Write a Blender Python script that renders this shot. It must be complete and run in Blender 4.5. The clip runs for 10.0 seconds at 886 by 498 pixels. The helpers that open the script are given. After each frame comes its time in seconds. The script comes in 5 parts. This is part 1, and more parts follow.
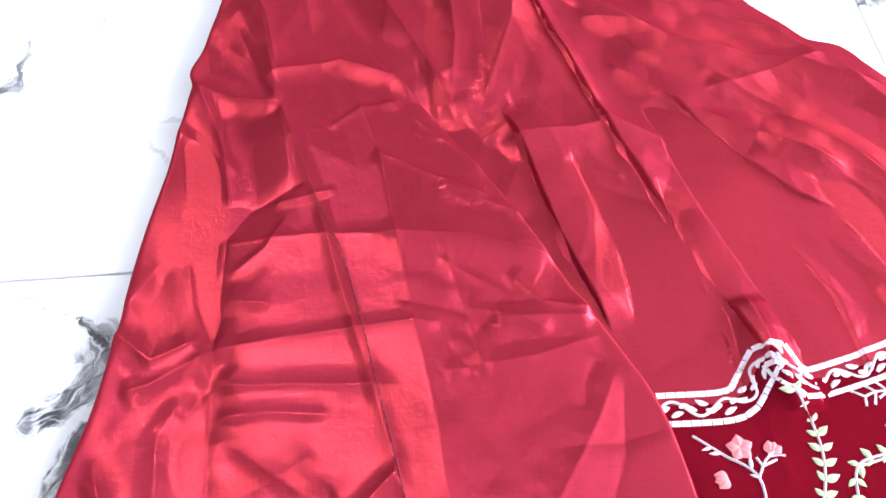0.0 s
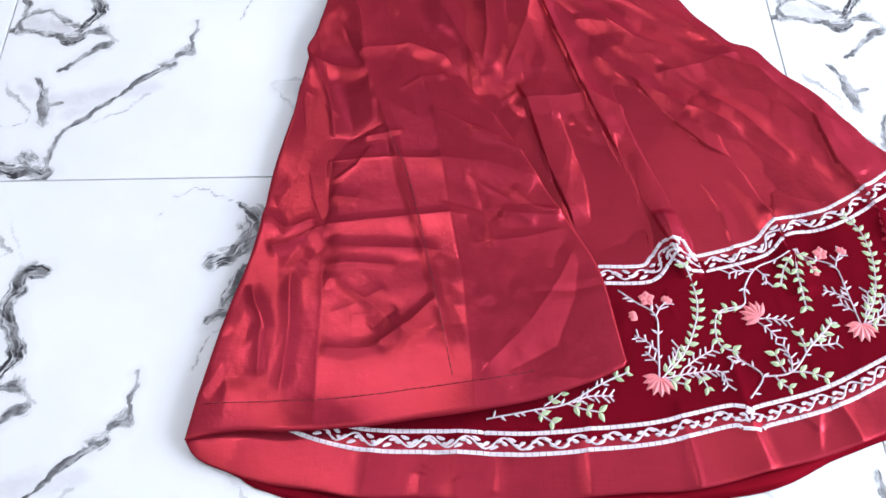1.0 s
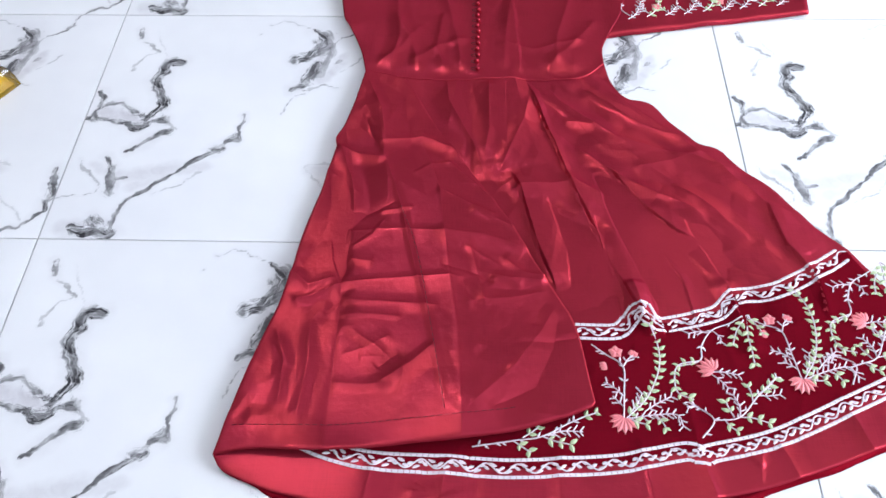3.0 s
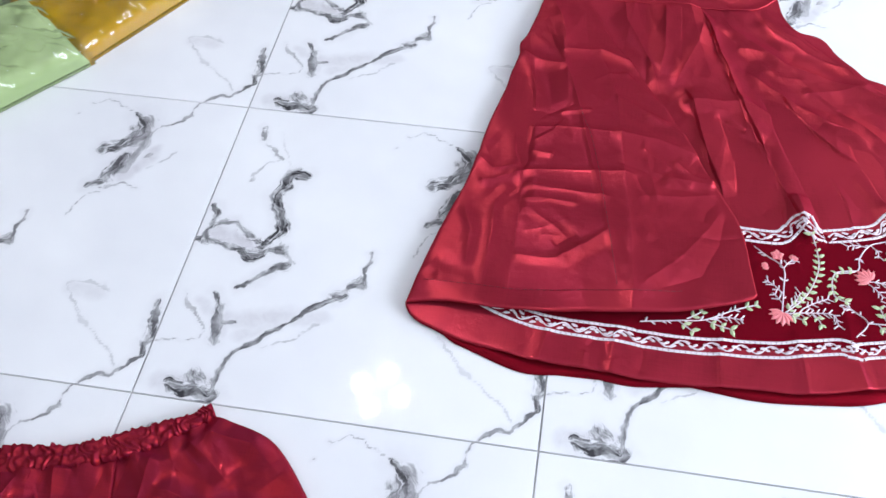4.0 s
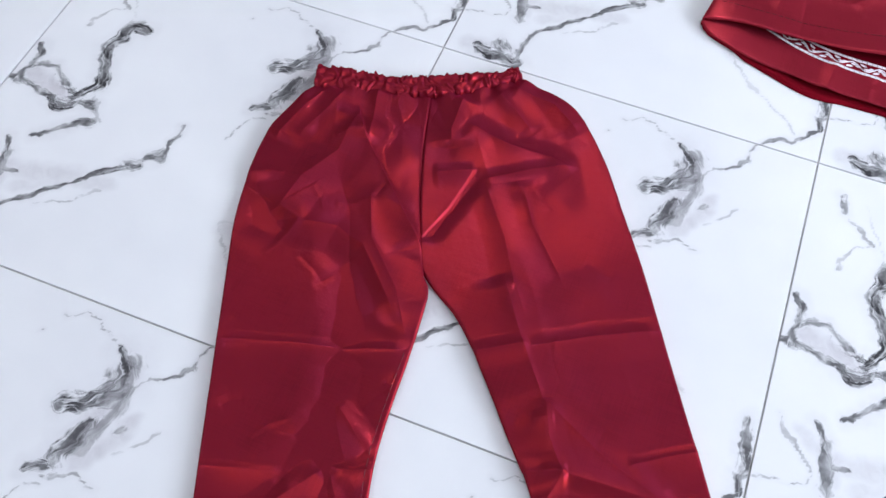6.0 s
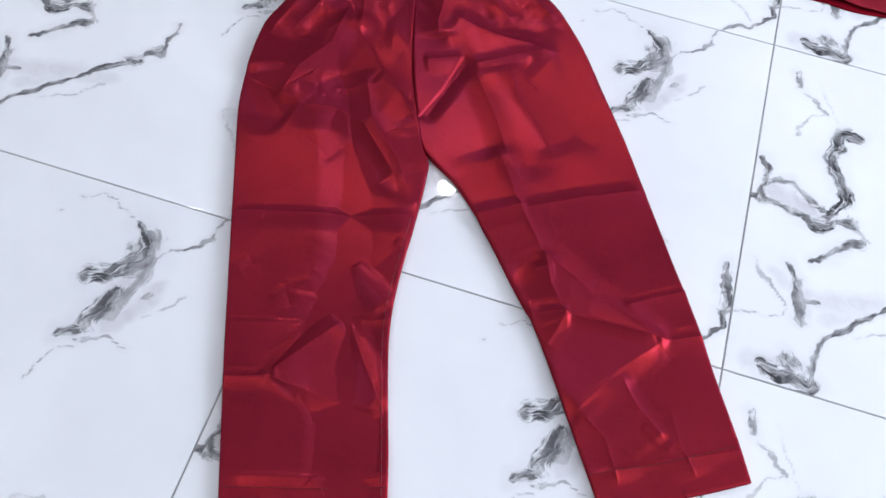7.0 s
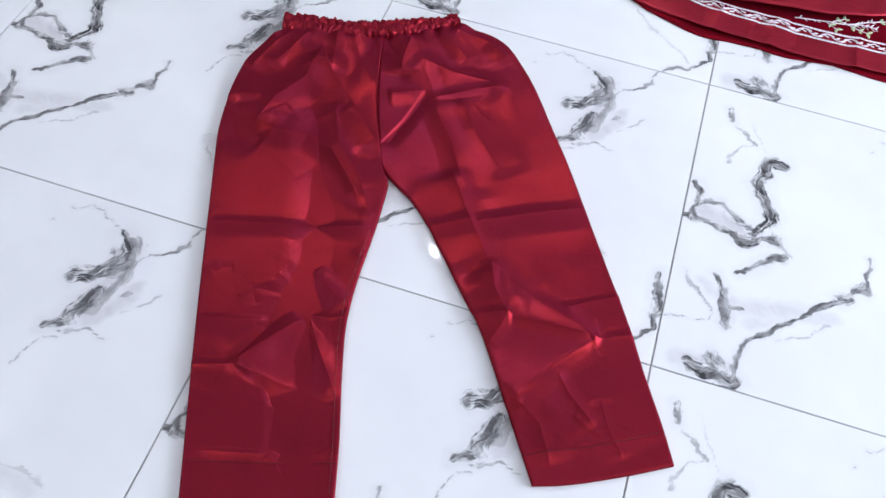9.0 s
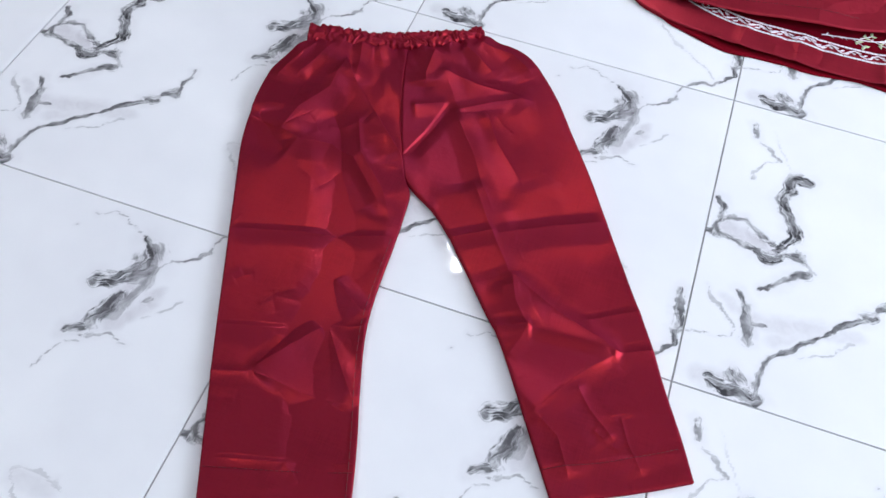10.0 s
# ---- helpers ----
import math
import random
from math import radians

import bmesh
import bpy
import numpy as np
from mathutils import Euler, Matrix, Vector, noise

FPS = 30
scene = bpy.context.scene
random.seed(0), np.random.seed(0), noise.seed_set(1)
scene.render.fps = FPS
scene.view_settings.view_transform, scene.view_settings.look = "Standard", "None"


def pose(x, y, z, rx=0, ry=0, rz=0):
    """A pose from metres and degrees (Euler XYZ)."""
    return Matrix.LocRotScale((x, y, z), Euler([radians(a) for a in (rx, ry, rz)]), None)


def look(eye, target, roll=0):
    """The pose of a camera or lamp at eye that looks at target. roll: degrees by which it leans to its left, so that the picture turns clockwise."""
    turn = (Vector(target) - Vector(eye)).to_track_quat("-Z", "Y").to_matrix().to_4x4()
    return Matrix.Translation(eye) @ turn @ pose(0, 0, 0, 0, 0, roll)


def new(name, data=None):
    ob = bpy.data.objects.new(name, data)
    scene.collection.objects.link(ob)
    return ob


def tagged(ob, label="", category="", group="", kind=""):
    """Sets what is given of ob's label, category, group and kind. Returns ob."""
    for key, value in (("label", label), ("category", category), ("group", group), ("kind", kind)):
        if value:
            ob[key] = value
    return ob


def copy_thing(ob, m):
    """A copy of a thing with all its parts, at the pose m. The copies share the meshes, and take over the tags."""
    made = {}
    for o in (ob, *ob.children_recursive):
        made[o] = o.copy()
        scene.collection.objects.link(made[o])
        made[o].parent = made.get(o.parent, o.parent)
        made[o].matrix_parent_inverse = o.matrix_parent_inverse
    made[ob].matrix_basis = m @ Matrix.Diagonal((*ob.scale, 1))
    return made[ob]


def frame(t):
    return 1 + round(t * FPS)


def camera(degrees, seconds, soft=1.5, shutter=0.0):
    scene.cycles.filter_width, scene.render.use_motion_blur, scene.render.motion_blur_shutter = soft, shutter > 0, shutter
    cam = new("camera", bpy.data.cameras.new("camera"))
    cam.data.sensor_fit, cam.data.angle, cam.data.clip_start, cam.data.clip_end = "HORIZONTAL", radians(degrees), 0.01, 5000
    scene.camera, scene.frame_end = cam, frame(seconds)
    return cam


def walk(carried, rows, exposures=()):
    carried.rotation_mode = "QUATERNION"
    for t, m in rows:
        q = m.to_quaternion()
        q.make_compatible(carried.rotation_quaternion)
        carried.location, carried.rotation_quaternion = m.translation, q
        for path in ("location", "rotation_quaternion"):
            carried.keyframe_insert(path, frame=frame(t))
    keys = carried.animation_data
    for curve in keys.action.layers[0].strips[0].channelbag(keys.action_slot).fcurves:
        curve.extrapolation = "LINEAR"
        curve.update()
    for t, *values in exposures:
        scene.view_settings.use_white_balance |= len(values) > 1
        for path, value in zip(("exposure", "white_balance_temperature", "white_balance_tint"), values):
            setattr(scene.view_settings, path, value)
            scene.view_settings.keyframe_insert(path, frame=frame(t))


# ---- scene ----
cam = camera(50.8, 10.0)
PATH = [
    (0, (0.693, 0.135, 0.715), (0.76, 1.23, -0.957), -0.9),
    (0.5, (0.732, 0.0, 0.95), (0.73, 1.042, -0.758), -2.5),
    (1, (0.687, -0.171, 1.073), (0.677, 0.862, -0.64), -1.4),
    (1.5, (0.659, -0.291, 1.119), (0.628, 0.776, -0.572), -1.3),
    (2, (0.731, -0.306, 1.135), (0.679, 0.828, -0.512), -1.6),
    (2.2, (0.756, -0.298, 1.149), (0.699, 0.872, -0.472), -1.7),
    (3.3, (0.69, -0.434, 1.195), (0.613, 0.826, -0.356), -1.3),
    (3.5, (0.65, -0.488, 1.195), (0.558, 0.773, -0.355), -0.9),
    (4, (0.582, -0.572, 1.214), (0.356, 0.613, -0.381), -1.7),
    (4.5, (0.545, -0.685, 1.174), (0.201, 0.369, -0.49), -2.6),
    (5, (0.49, -0.759, 1.146), (0.091, 0.218, -0.553), -2.2),
    (5.5, (0.379, -0.875, 1.131), (-0.019, 0.083, -0.579), -0.6),
    (5.7, (0.354, -0.919, 1.128), (-0.016, 0.037, -0.59), 0.8),
    (6.8, (0.339, -1.138, 1.099), (0.128, -0.146, -0.625), 6.7),
    (7, (0.315, -1.188, 1.104), (0.138, -0.188, -0.619), 8.0),
    (7.5, (0.302, -1.266, 1.103), (0.163, -0.254, -0.617), 9.3),
    (8, (0.361, -1.297, 1.108), (0.216, -0.252, -0.591), 9.1),
    (8.5, (0.42, -1.319, 1.124), (0.233, -0.228, -0.542), 8.0),
    (9, (0.433, -1.316, 1.156), (0.19, -0.18, -0.472), 6.7),
    (9.5, (0.43, -1.315, 1.169), (0.149, -0.155, -0.437), 5.9),
    (10, (0.434, -1.32, 1.15), (0.14, -0.172, -0.461), 5.8),
]
EXPOSURES = [(0,0.66),(0.3,0.38),(0.6,0.09),(1.0,-0.02),(1.5,-0.13),(3.0,-0.15),(10,-0.17)]
walk(cam, [(t, look(eye, target, roll)) for t, eye, target, roll in PATH], EXPOSURES)

# ---------------------------------------------------------------- world and light
world = bpy.data.worlds.new("world")
scene.world = world
world.use_nodes = True
wn = world.node_tree
sky = wn.nodes.new("ShaderNodeTexSky")
sky.sky_type = "NISHITA"
sky.sun_disc = False
sky.sun_elevation, sky.sun_rotation = radians(45), radians(100)
wn.nodes["Background"].inputs["Strength"].default_value = 0.12
wn.links.new(sky.outputs[0], wn.nodes["Background"].inputs["Color"])

CEILING = 2.8
ROOM = (-2.1, 4.5, -2.7, 3.0)          # x from, x to, y from, y to
WINDOW_POWER, BULB_STRENGTH = 365.0, 330.0


def area_lamp(name, m, w, h, power, colour):
    lamp = bpy.data.lights.new(name, "AREA")
    lamp.shape, lamp.size, lamp.size_y, lamp.energy, lamp.color = "RECTANGLE", w, h, power, colour
    ob = new(name, lamp)
    ob.matrix_world = m
    return ob


# unseen window, assumed from the cooler light on the right; the lamp replaces the sky
area_lamp("window_daylight", look((4.54, 0.4, 1.60), (0, 0.4, 1.3)), 3.7, 1.7, WINDOW_POWER, (0.775, 0.865, 1.0))


# ---------------------------------------------------------------- materials
def material(name):
    m = bpy.data.materials.new(name)
    m.use_nodes = True
    return m, m.node_tree, m.node_tree.nodes["Principled BSDF"]


def node(tree, kind, **values):
    n = tree.nodes.new(kind)
    for key, value in values.items():
        if key in n.inputs:
            n.inputs[key].default_value = value
    return n


def noise_node(tree, scale, detail=3.0, rough=0.6, vector=None):
    n = node(tree, "ShaderNodeTexNoise", Scale=scale, Detail=detail, Roughness=rough)
    if vector is None:
        c = tree.nodes.new("ShaderNodeTexCoord")
        vector = c.outputs["Object"]
    tree.links.new(vector, n.inputs["Vector"])
    return n


def ramp(tree, fac, stops):
    r = tree.nodes.new("ShaderNodeValToRGB")
    while len(r.color_ramp.elements) < len(stops):
        r.color_ramp.elements.new(0.5)
    for e, (p, c) in zip(r.color_ramp.elements, stops):
        e.position, e.color = p, (*c, 1)
    tree.links.new(fac, r.inputs["Fac"])
    return r


def mathn(tree, op, a, b, clamp=False):
    n = tree.nodes.new("ShaderNodeMath")
    n.operation, n.use_clamp = op, clamp
    for i, v in enumerate((a, b)):
        if isinstance(v, (int, float)):
            n.inputs[i].default_value = v
        else:
            tree.links.new(v, n.inputs[i])
    return n.outputs[0]


def bump(tree, bsdf, height, strength, distance):
    b = node(tree, "ShaderNodeBump", Strength=strength, Distance=distance)
    tree.links.new(height, b.inputs["Height"])
    tree.links.new(b.outputs[0], bsdf.inputs["Normal"])


def simple(name, colour, rough=0.6, spread=0.12, scale=30.0, relief=0.0, metal=0.0, coat=0.0):
    """Colour with two scales of variation and a fine relief."""
    m, t, b = material(name)
    big, fine = noise_node(t, scale * 0.12, 2), noise_node(t, scale, 4)
    mix = mathn(t, "ADD", mathn(t, "MULTIPLY", big.outputs[0], 0.5), mathn(t, "MULTIPLY", fine.outputs[0], 0.5))
    lo, hi = [c * (1 - spread) for c in colour], [min(1, c * (1 + spread)) for c in colour]
    r = ramp(t, mix, [(0.3, lo), (0.7, hi)])
    t.links.new(r.outputs[0], b.inputs["Base Color"])
    b.inputs["Roughness"].default_value, b.inputs["Metallic"].default_value = rough, metal
    b.inputs["Coat Weight"].default_value = coat
    if relief:
        bump(t, b, fine.outputs[0], 0.4, relief)
    return m


def marble_tile():
    """Polished white porcelain with a grey printed vein."""
    m, t, b = material("marble_tile")
    dark, soft = t.nodes.new("ShaderNodeAttribute"), t.nodes.new("ShaderNodeAttribute")
    dark.attribute_name, soft.attribute_name = "vein", "smoke"
    tone = t.nodes.new("ShaderNodeAttribute")
    tone.attribute_name = "tone"
    mid, big = noise_node(t, 42, 5, 0.6), noise_node(t, 3.0, 3)
    mid.inputs["Distortion"].default_value = 1.2
    # strokes that follow the vein
    way = t.nodes.new("ShaderNodeCombineXYZ")
    for k, (key, scale) in enumerate((("run", 26.0), ("off", 130.0))):
        a = t.nodes.new("ShaderNodeAttribute")
        a.attribute_name = key
        t.links.new(mathn(t, "MULTIPLY", a.outputs["Fac"], scale), way.inputs[k])
    stroke = noise_node(t, 1.0, 4, 0.6, way.outputs[0])
    stroke.inputs["Distortion"].default_value = 0.7
    ragged = mathn(t, "ADD", mathn(t, "MULTIPLY", mathn(t, "SUBTRACT", mid.outputs[0], 0.5), 1.1), mathn(t, "MULTIPLY", mathn(t, "SUBTRACT", stroke.outputs[0], 0.5), 1.6))
    cover = ramp(t, mathn(t, "ADD", dark.outputs["Fac"], ragged), [(0.40, (0, 0, 0)), (0.80, (1, 1, 1))])
    depth = ramp(t, stroke.outputs[0], [(0.34, (0.32,) * 3), (0.58, (1.0,) * 3)])
    fac = mathn(t, "MULTIPLY", mathn(t, "MULTIPLY", cover.outputs[0], depth.outputs[0]), tone.outputs["Fac"], True)
    gaps = ramp(t, noise_node(t, 24, 3, 0.6).outputs[0], [(0.36, (0.66,) * 3), (0.54, (1, 1, 1))])
    fac = mathn(t, "MULTIPLY", fac, gaps.outputs[0], True)
    veil = mathn(t, "MULTIPLY", soft.outputs["Fac"], mathn(t, "ADD", mathn(t, "MULTIPLY", stroke.outputs[0], 1.1), mathn(t, "SUBTRACT", mid.outputs[0], 0.35)), True)
    ground = ramp(t, big.outputs[0], [(0.35, (0.80, 0.80, 0.82)), (0.65, (0.87, 0.87, 0.88))])
    hazed = node(t, "ShaderNodeMixRGB", Color2=(0.50, 0.47, 0.50, 1))
    t.links.new(veil, hazed.inputs[0])
    t.links.new(ground.outputs[0], hazed.inputs[1])
    veined = node(t, "ShaderNodeMixRGB", Color2=(0.040, 0.038, 0.043, 1))
    t.links.new(fac, veined.inputs[0])
    t.links.new(hazed.outputs[0], veined.inputs[1])
    t.links.new(veined.outputs[0], b.inputs["Base Color"])
    smear = noise_node(t, 9, 4)
    r = ramp(t, smear.outputs[0], [(0.3, (0.02,) * 3), (0.75, (0.045,) * 3)])
    t.links.new(r.outputs[0], b.inputs["Roughness"])
    b.inputs["Specular IOR Level"].default_value = 0.45
    # weak rough coat, added for a soft haze round the lamps' reflections
    b.inputs["Coat Weight"].default_value, b.inputs["Coat Roughness"].default_value = 0.08, 0.16
    return m


def taffeta(name, colour, warp=None, weft=None, gloss=0.5, rough=0.34, fine=1.0):
    """Shot taffeta: a dyed body, and warp and weft threads of two shades that shine across their own way."""
    m, t, b = material(name)
    out = t.nodes["Material Output"]
    t.nodes.remove(b)
    warp, weft = warp or colour, weft or colour
    c = t.nodes.new("ShaderNodeTexCoord")
    threads = []
    for scale in ((700, 30, 30), (30, 700, 30)):
        mp, n = t.nodes.new("ShaderNodeMapping"), t.nodes.new("ShaderNodeTexNoise")
        mp.inputs["Scale"].default_value = scale
        t.links.new(c.outputs["Object"], mp.inputs["Vector"])
        t.links.new(mp.outputs[0], n.inputs["Vector"])
        n.inputs["Scale"].default_value, n.inputs["Detail"].default_value = 1.0, 2.0
        threads.append(n.outputs[0])
    slub = mathn(t, "ADD", *threads)
    broad = noise_node(t, 9, 4)
    mix = mathn(t, "ADD", mathn(t, "MULTIPLY", slub, 0.22), mathn(t, "MULTIPLY", broad.outputs[0], 0.56))
    ripple = noise_node(t, 55, 4, 0.6)
    height = mathn(t, "ADD", mathn(t, "MULTIPLY", ripple.outputs[0], 0.10 * fine), mathn(t, "MULTIPLY", slub, 0.010))
    bp = node(t, "ShaderNodeBump", Strength=1.0, Distance=0.005)
    t.links.new(height, bp.inputs["Height"])
    grain = t.nodes.new("ShaderNodeAttribute")
    grain.attribute_name = "grain"
    shine = []
    for tint, turn in ((warp, 0.0), (weft, 0.25)):
        g = node(t, "ShaderNodeBsdfAnisotropic", Roughness=rough, Anisotropy=0.55, Rotation=turn)
        r = ramp(t, mix, [(0.3, [x * 0.88 for x in tint]), (0.5, [x * 1.12 for x in tint])])
        t.links.new(r.outputs[0], g.inputs["Color"])
        t.links.new(grain.outputs["Vector"], g.inputs["Tangent"])
        t.links.new(bp.outputs[0], g.inputs["Normal"])
        shine.append(g)
    body = node(t, "ShaderNodeBsdfDiffuse", Roughness=0.4)
    r = ramp(t, mix, [(0.3, [x * 0.88 for x in colour]), (0.5, [x * 1.12 for x in colour])])
    t.links.new(r.outputs[0], body.inputs["Color"])
    t.links.new(bp.outputs[0], body.inputs["Normal"])
    both, whole = node(t, "ShaderNodeMixShader", Fac=0.4), node(t, "ShaderNodeMixShader", Fac=gloss)
    t.links.new(shine[0].outputs[0], both.inputs[1])
    t.links.new(shine[1].outputs[0], both.inputs[2])
    t.links.new(body.outputs[0], whole.inputs[1])
    t.links.new(both.outputs[0], whole.inputs[2])
    t.links.new(whole.outputs[0], out.inputs["Surface"])
    return m


def clear_film():
    """Thin clear plastic: see-through, with a glossy skin."""
    m, t, b = material("clear_film")
    out = t.nodes["Material Output"]
    clear, gloss, mix = t.nodes.new("ShaderNodeBsdfTransparent"), t.nodes.new("ShaderNodeBsdfGlossy"), t.nodes.new("ShaderNodeMixShader")
    gloss.inputs["Roughness"].default_value = 0.11
    clear.inputs[0].default_value = (0.96, 0.96, 0.96, 1)
    f = t.nodes.new("ShaderNodeFresnel")
    f.inputs["IOR"].default_value = 1.65
    c, mp = t.nodes.new("ShaderNodeTexCoord"), t.nodes.new("ShaderNodeMapping")
    mp.inputs["Scale"].default_value, mp.inputs["Rotation"].default_value = (0.9, 6.0, 1.0), (0, 0, 0.6)
    t.links.new(c.outputs["Object"], mp.inputs["Vector"])
    n = noise_node(t, 9, 2, 0.5, mp.outputs[0])
    bp = node(t, "ShaderNodeBump", Strength=0.5, Distance=0.004)
    t.links.new(n.outputs[0], bp.inputs["Height"])
    t.links.new(bp.outputs[0], gloss.inputs["Normal"])
    t.links.new(bp.outputs[0], f.inputs["Normal"])
    t.links.new(f.outputs[0], mix.inputs[0])
    t.links.new(clear.outputs[0], mix.inputs[1])
    t.links.new(gloss.outputs[0], mix.inputs[2])
    t.links.new(mix.outputs[0], out.inputs["Surface"])
    t.nodes.remove(b)
    return m


def glow(name, colour, strength):
    m, t, b = material(name)
    b.inputs["Emission Color"].default_value = (*colour, 1)
    b.inputs["Emission Strength"].default_value = strength
    return m


TILE_MAT = marble_tile()
GROUT = simple("grout", (0.44, 0.43, 0.43), 0.9, 0.3, 60, 0.001)
PAINT = simple("wall_paint", (0.30, 0.29, 0.28), 0.85, 0.05, 20, 0.0005)
CEIL = simple("ceiling_paint", (0.46, 0.46, 0.46), 0.9, 0.03, 20, 0.0005)
RED = taffeta("maroon_taffeta", (0.180, 0.0084, 0.0235), (0.68, 0.060, 0.070), (0.42, 0.033, 0.070), 0.50, 0.35, 1.7)
PLAIN = taffeta("maroon_trouser_cloth", (0.136, 0.0076, 0.0245), (0.47, 0.026, 0.016), (0.25, 0.022, 0.064), 0.47, 0.37, 0.8)
BAND = taffeta("dark_maroon_cloth", (0.150, 0.0035, 0.011), None, None, 0.2, 0.5)
DEEP = taffeta("maroon_lining", (0.20, 0.0045, 0.013), None, None, 0.4, 0.4)
THREAD = simple("maroon_thread", (0.14, 0.004, 0.012), 0.7, 0.2, 300)
WHITE_T = simple("white_thread", (0.80, 0.70, 0.76), 0.55, 0.12, 500, 0.0006)
PINK_T = simple("pink_thread", (0.80, 0.21, 0.23), 0.5, 0.2, 500, 0.0006)
GREEN_T = simple("green_thread", (0.52, 0.60, 0.36), 0.5, 0.2, 500, 0.0006)
MUSTARD = taffeta("mustard_cloth", (0.43, 0.255, 0.003), None, None, 0.15, 0.45)
MINT = taffeta("mint_cloth", (0.40, 0.50, 0.25), None, None, 0.1, 0.5)
FILM = clear_film()
METAL = simple("lamp_metal", (0.7, 0.7, 0.7), 0.3, 0.05, 40, 0, 1.0)
BULB = glow("bulb_glow", (0.88, 0.90, 1.0), BULB_STRENGTH)
BEAD = simple("gold_bead", (0.75, 0.42, 0.10), 0.35, 0.1, 300, 0, 0.6)


# ---------------------------------------------------------------- mesh helpers
def part(name, data, mat, parent=None, label="", smooth=False):
    """Links a bmesh, or vertices and faces, as one mesh object under a thing."""
    if isinstance(data, bpy.types.Mesh):
        me = data
    else:
        me = bpy.data.meshes.new(name)
        if isinstance(data, tuple):
            me.from_pydata(data[0], [], data[1])
        else:
            data.to_mesh(me)
            data.free()
        if smooth:
            me.polygons.foreach_set("use_smooth", [True] * len(me.polygons))
        me.materials.append(mat)
    ob = new(name, me)
    ob.parent = parent
    if mat in (RED, PLAIN, BAND, DEEP, MUSTARD, MINT):
        weave(ob, lambda x, y: 1.45 + 0.2 * vnoise(x, y, 0.12, 30))
    return tagged(ob, label=label) if label else ob


def weave(ob, grain):
    """Stores the way the threads run on every point of a cloth part: grain gives an angle in radians from x and y."""
    me = ob.data
    co = np.empty(len(me.vertices) * 3, np.float32)
    me.vertices.foreach_get("co", co)
    co = co.reshape(-1, 3)
    a = grain(co[:, 0], co[:, 1]) + np.zeros(len(co))
    way = np.stack((np.cos(a), np.sin(a), np.zeros(len(co))), 1).astype(np.float32)
    a = me.attributes.get("grain") or me.attributes.new("grain", "FLOAT_VECTOR", "POINT")
    a.data.foreach_set("vector", way.ravel())
    return ob


def thing(name, label, category, at=(0, 0, 0), group="", kind=""):
    ob = new(name)
    ob.location = at
    ob.empty_display_size = 0.05
    return tagged(ob, label, category, group, kind)


def box(bm, x0, x1, y0, y1, z0, z1):
    v = [bm.verts.new((x, y, z)) for z in (z0, z1) for x, y in ((x0, y0), (x1, y0), (x1, y1), (x0, y1))]
    for f in ((3, 2, 1, 0), (4, 5, 6, 7), (0, 1, 5, 4), (1, 2, 6, 5), (2, 3, 7, 6), (3, 0, 4, 7)):
        bm.faces.new([v[i] for i in f])
    return bm


LATTICE = np.random.RandomState(7).rand(64, 64)


def vnoise(x, y, wave, shift=0.0):
    """Smooth noise of -1 to 1 with that wavelength in metres."""
    u, v = np.asarray(x) / wave + 17.3 + shift, np.asarray(y) / wave + 9.1 + shift * 1.7
    i, j = np.floor(u).astype(int), np.floor(v).astype(int)
    a, b = u - i, v - j
    a, b = a * a * (3 - 2 * a), b * b * (3 - 2 * b)
    g = lambda p, q: LATTICE[p % 64, q % 64]
    return 2 * ((g(i, j) * (1 - a) + g(i + 1, j) * a) * (1 - b) + (g(i, j + 1) * (1 - a) + g(i + 1, j + 1) * a) * b) - 1


def facets(x, y, wave, shift=0.0, turn=0.0, stretch=1.0):
    """Flat-sided crumple, -1 to 1: planes that meet in straight sharp creases, drawn out along the angle turn."""
    c, s = np.cos(turn), np.sin(turn)
    p, q = (c * x + s * y) / stretch, -s * x + c * y
    u = (p + 0.30 * wave * vnoise(p, q, wave * 1.7, shift + 2)) / wave + 11.7 + shift
    v = (q + 0.30 * wave * vnoise(p, q, wave * 1.7, shift + 9)) / wave + 5.3 + shift * 1.3
    u = u + 0.5 * v
    i, j = np.floor(u).astype(int), np.floor(v).astype(int)
    a, b = u - i, v - j
    g = lambda k, l: LATTICE[k % 64, l % 64]
    o, d = g(i, j), g(i + 1, j + 1)
    low, high = g(i + 1, j), g(i, j + 1)
    return 2 * np.where(a > b, o + (low - o) * a + (d - low) * b, o + (high - o) * b + (d - high) * a) - 1


def to_line(x, y, pts):
    """Distance to a polyline, the signed side (plus: left of its way), and how far along it, 0 to 1."""
    pts = np.array(pts, float)
    steps = np.hypot(*(pts[1:] - pts[:-1]).T)
    total, run = steps.sum(), 0.0
    best = np.full(np.shape(x), 1e9)
    side, along = np.zeros(np.shape(x)), np.zeros(np.shape(x))
    for p, q, s in zip(pts[:-1], pts[1:], steps):
        dx, dy = (q - p) / s
        f = np.clip((x - p[0]) * dx + (y - p[1]) * dy, 0, s)
        d = np.hypot(x - p[0] - f * dx, y - p[1] - f * dy)
        near = d < best
        best = np.where(near, d, best)
        side = np.where(near, np.sign(dx * (y - p[1]) - dy * (x - p[0])), side)
        along = np.where(near, (run + f) / total, along)
        run += s
    return best, side, along


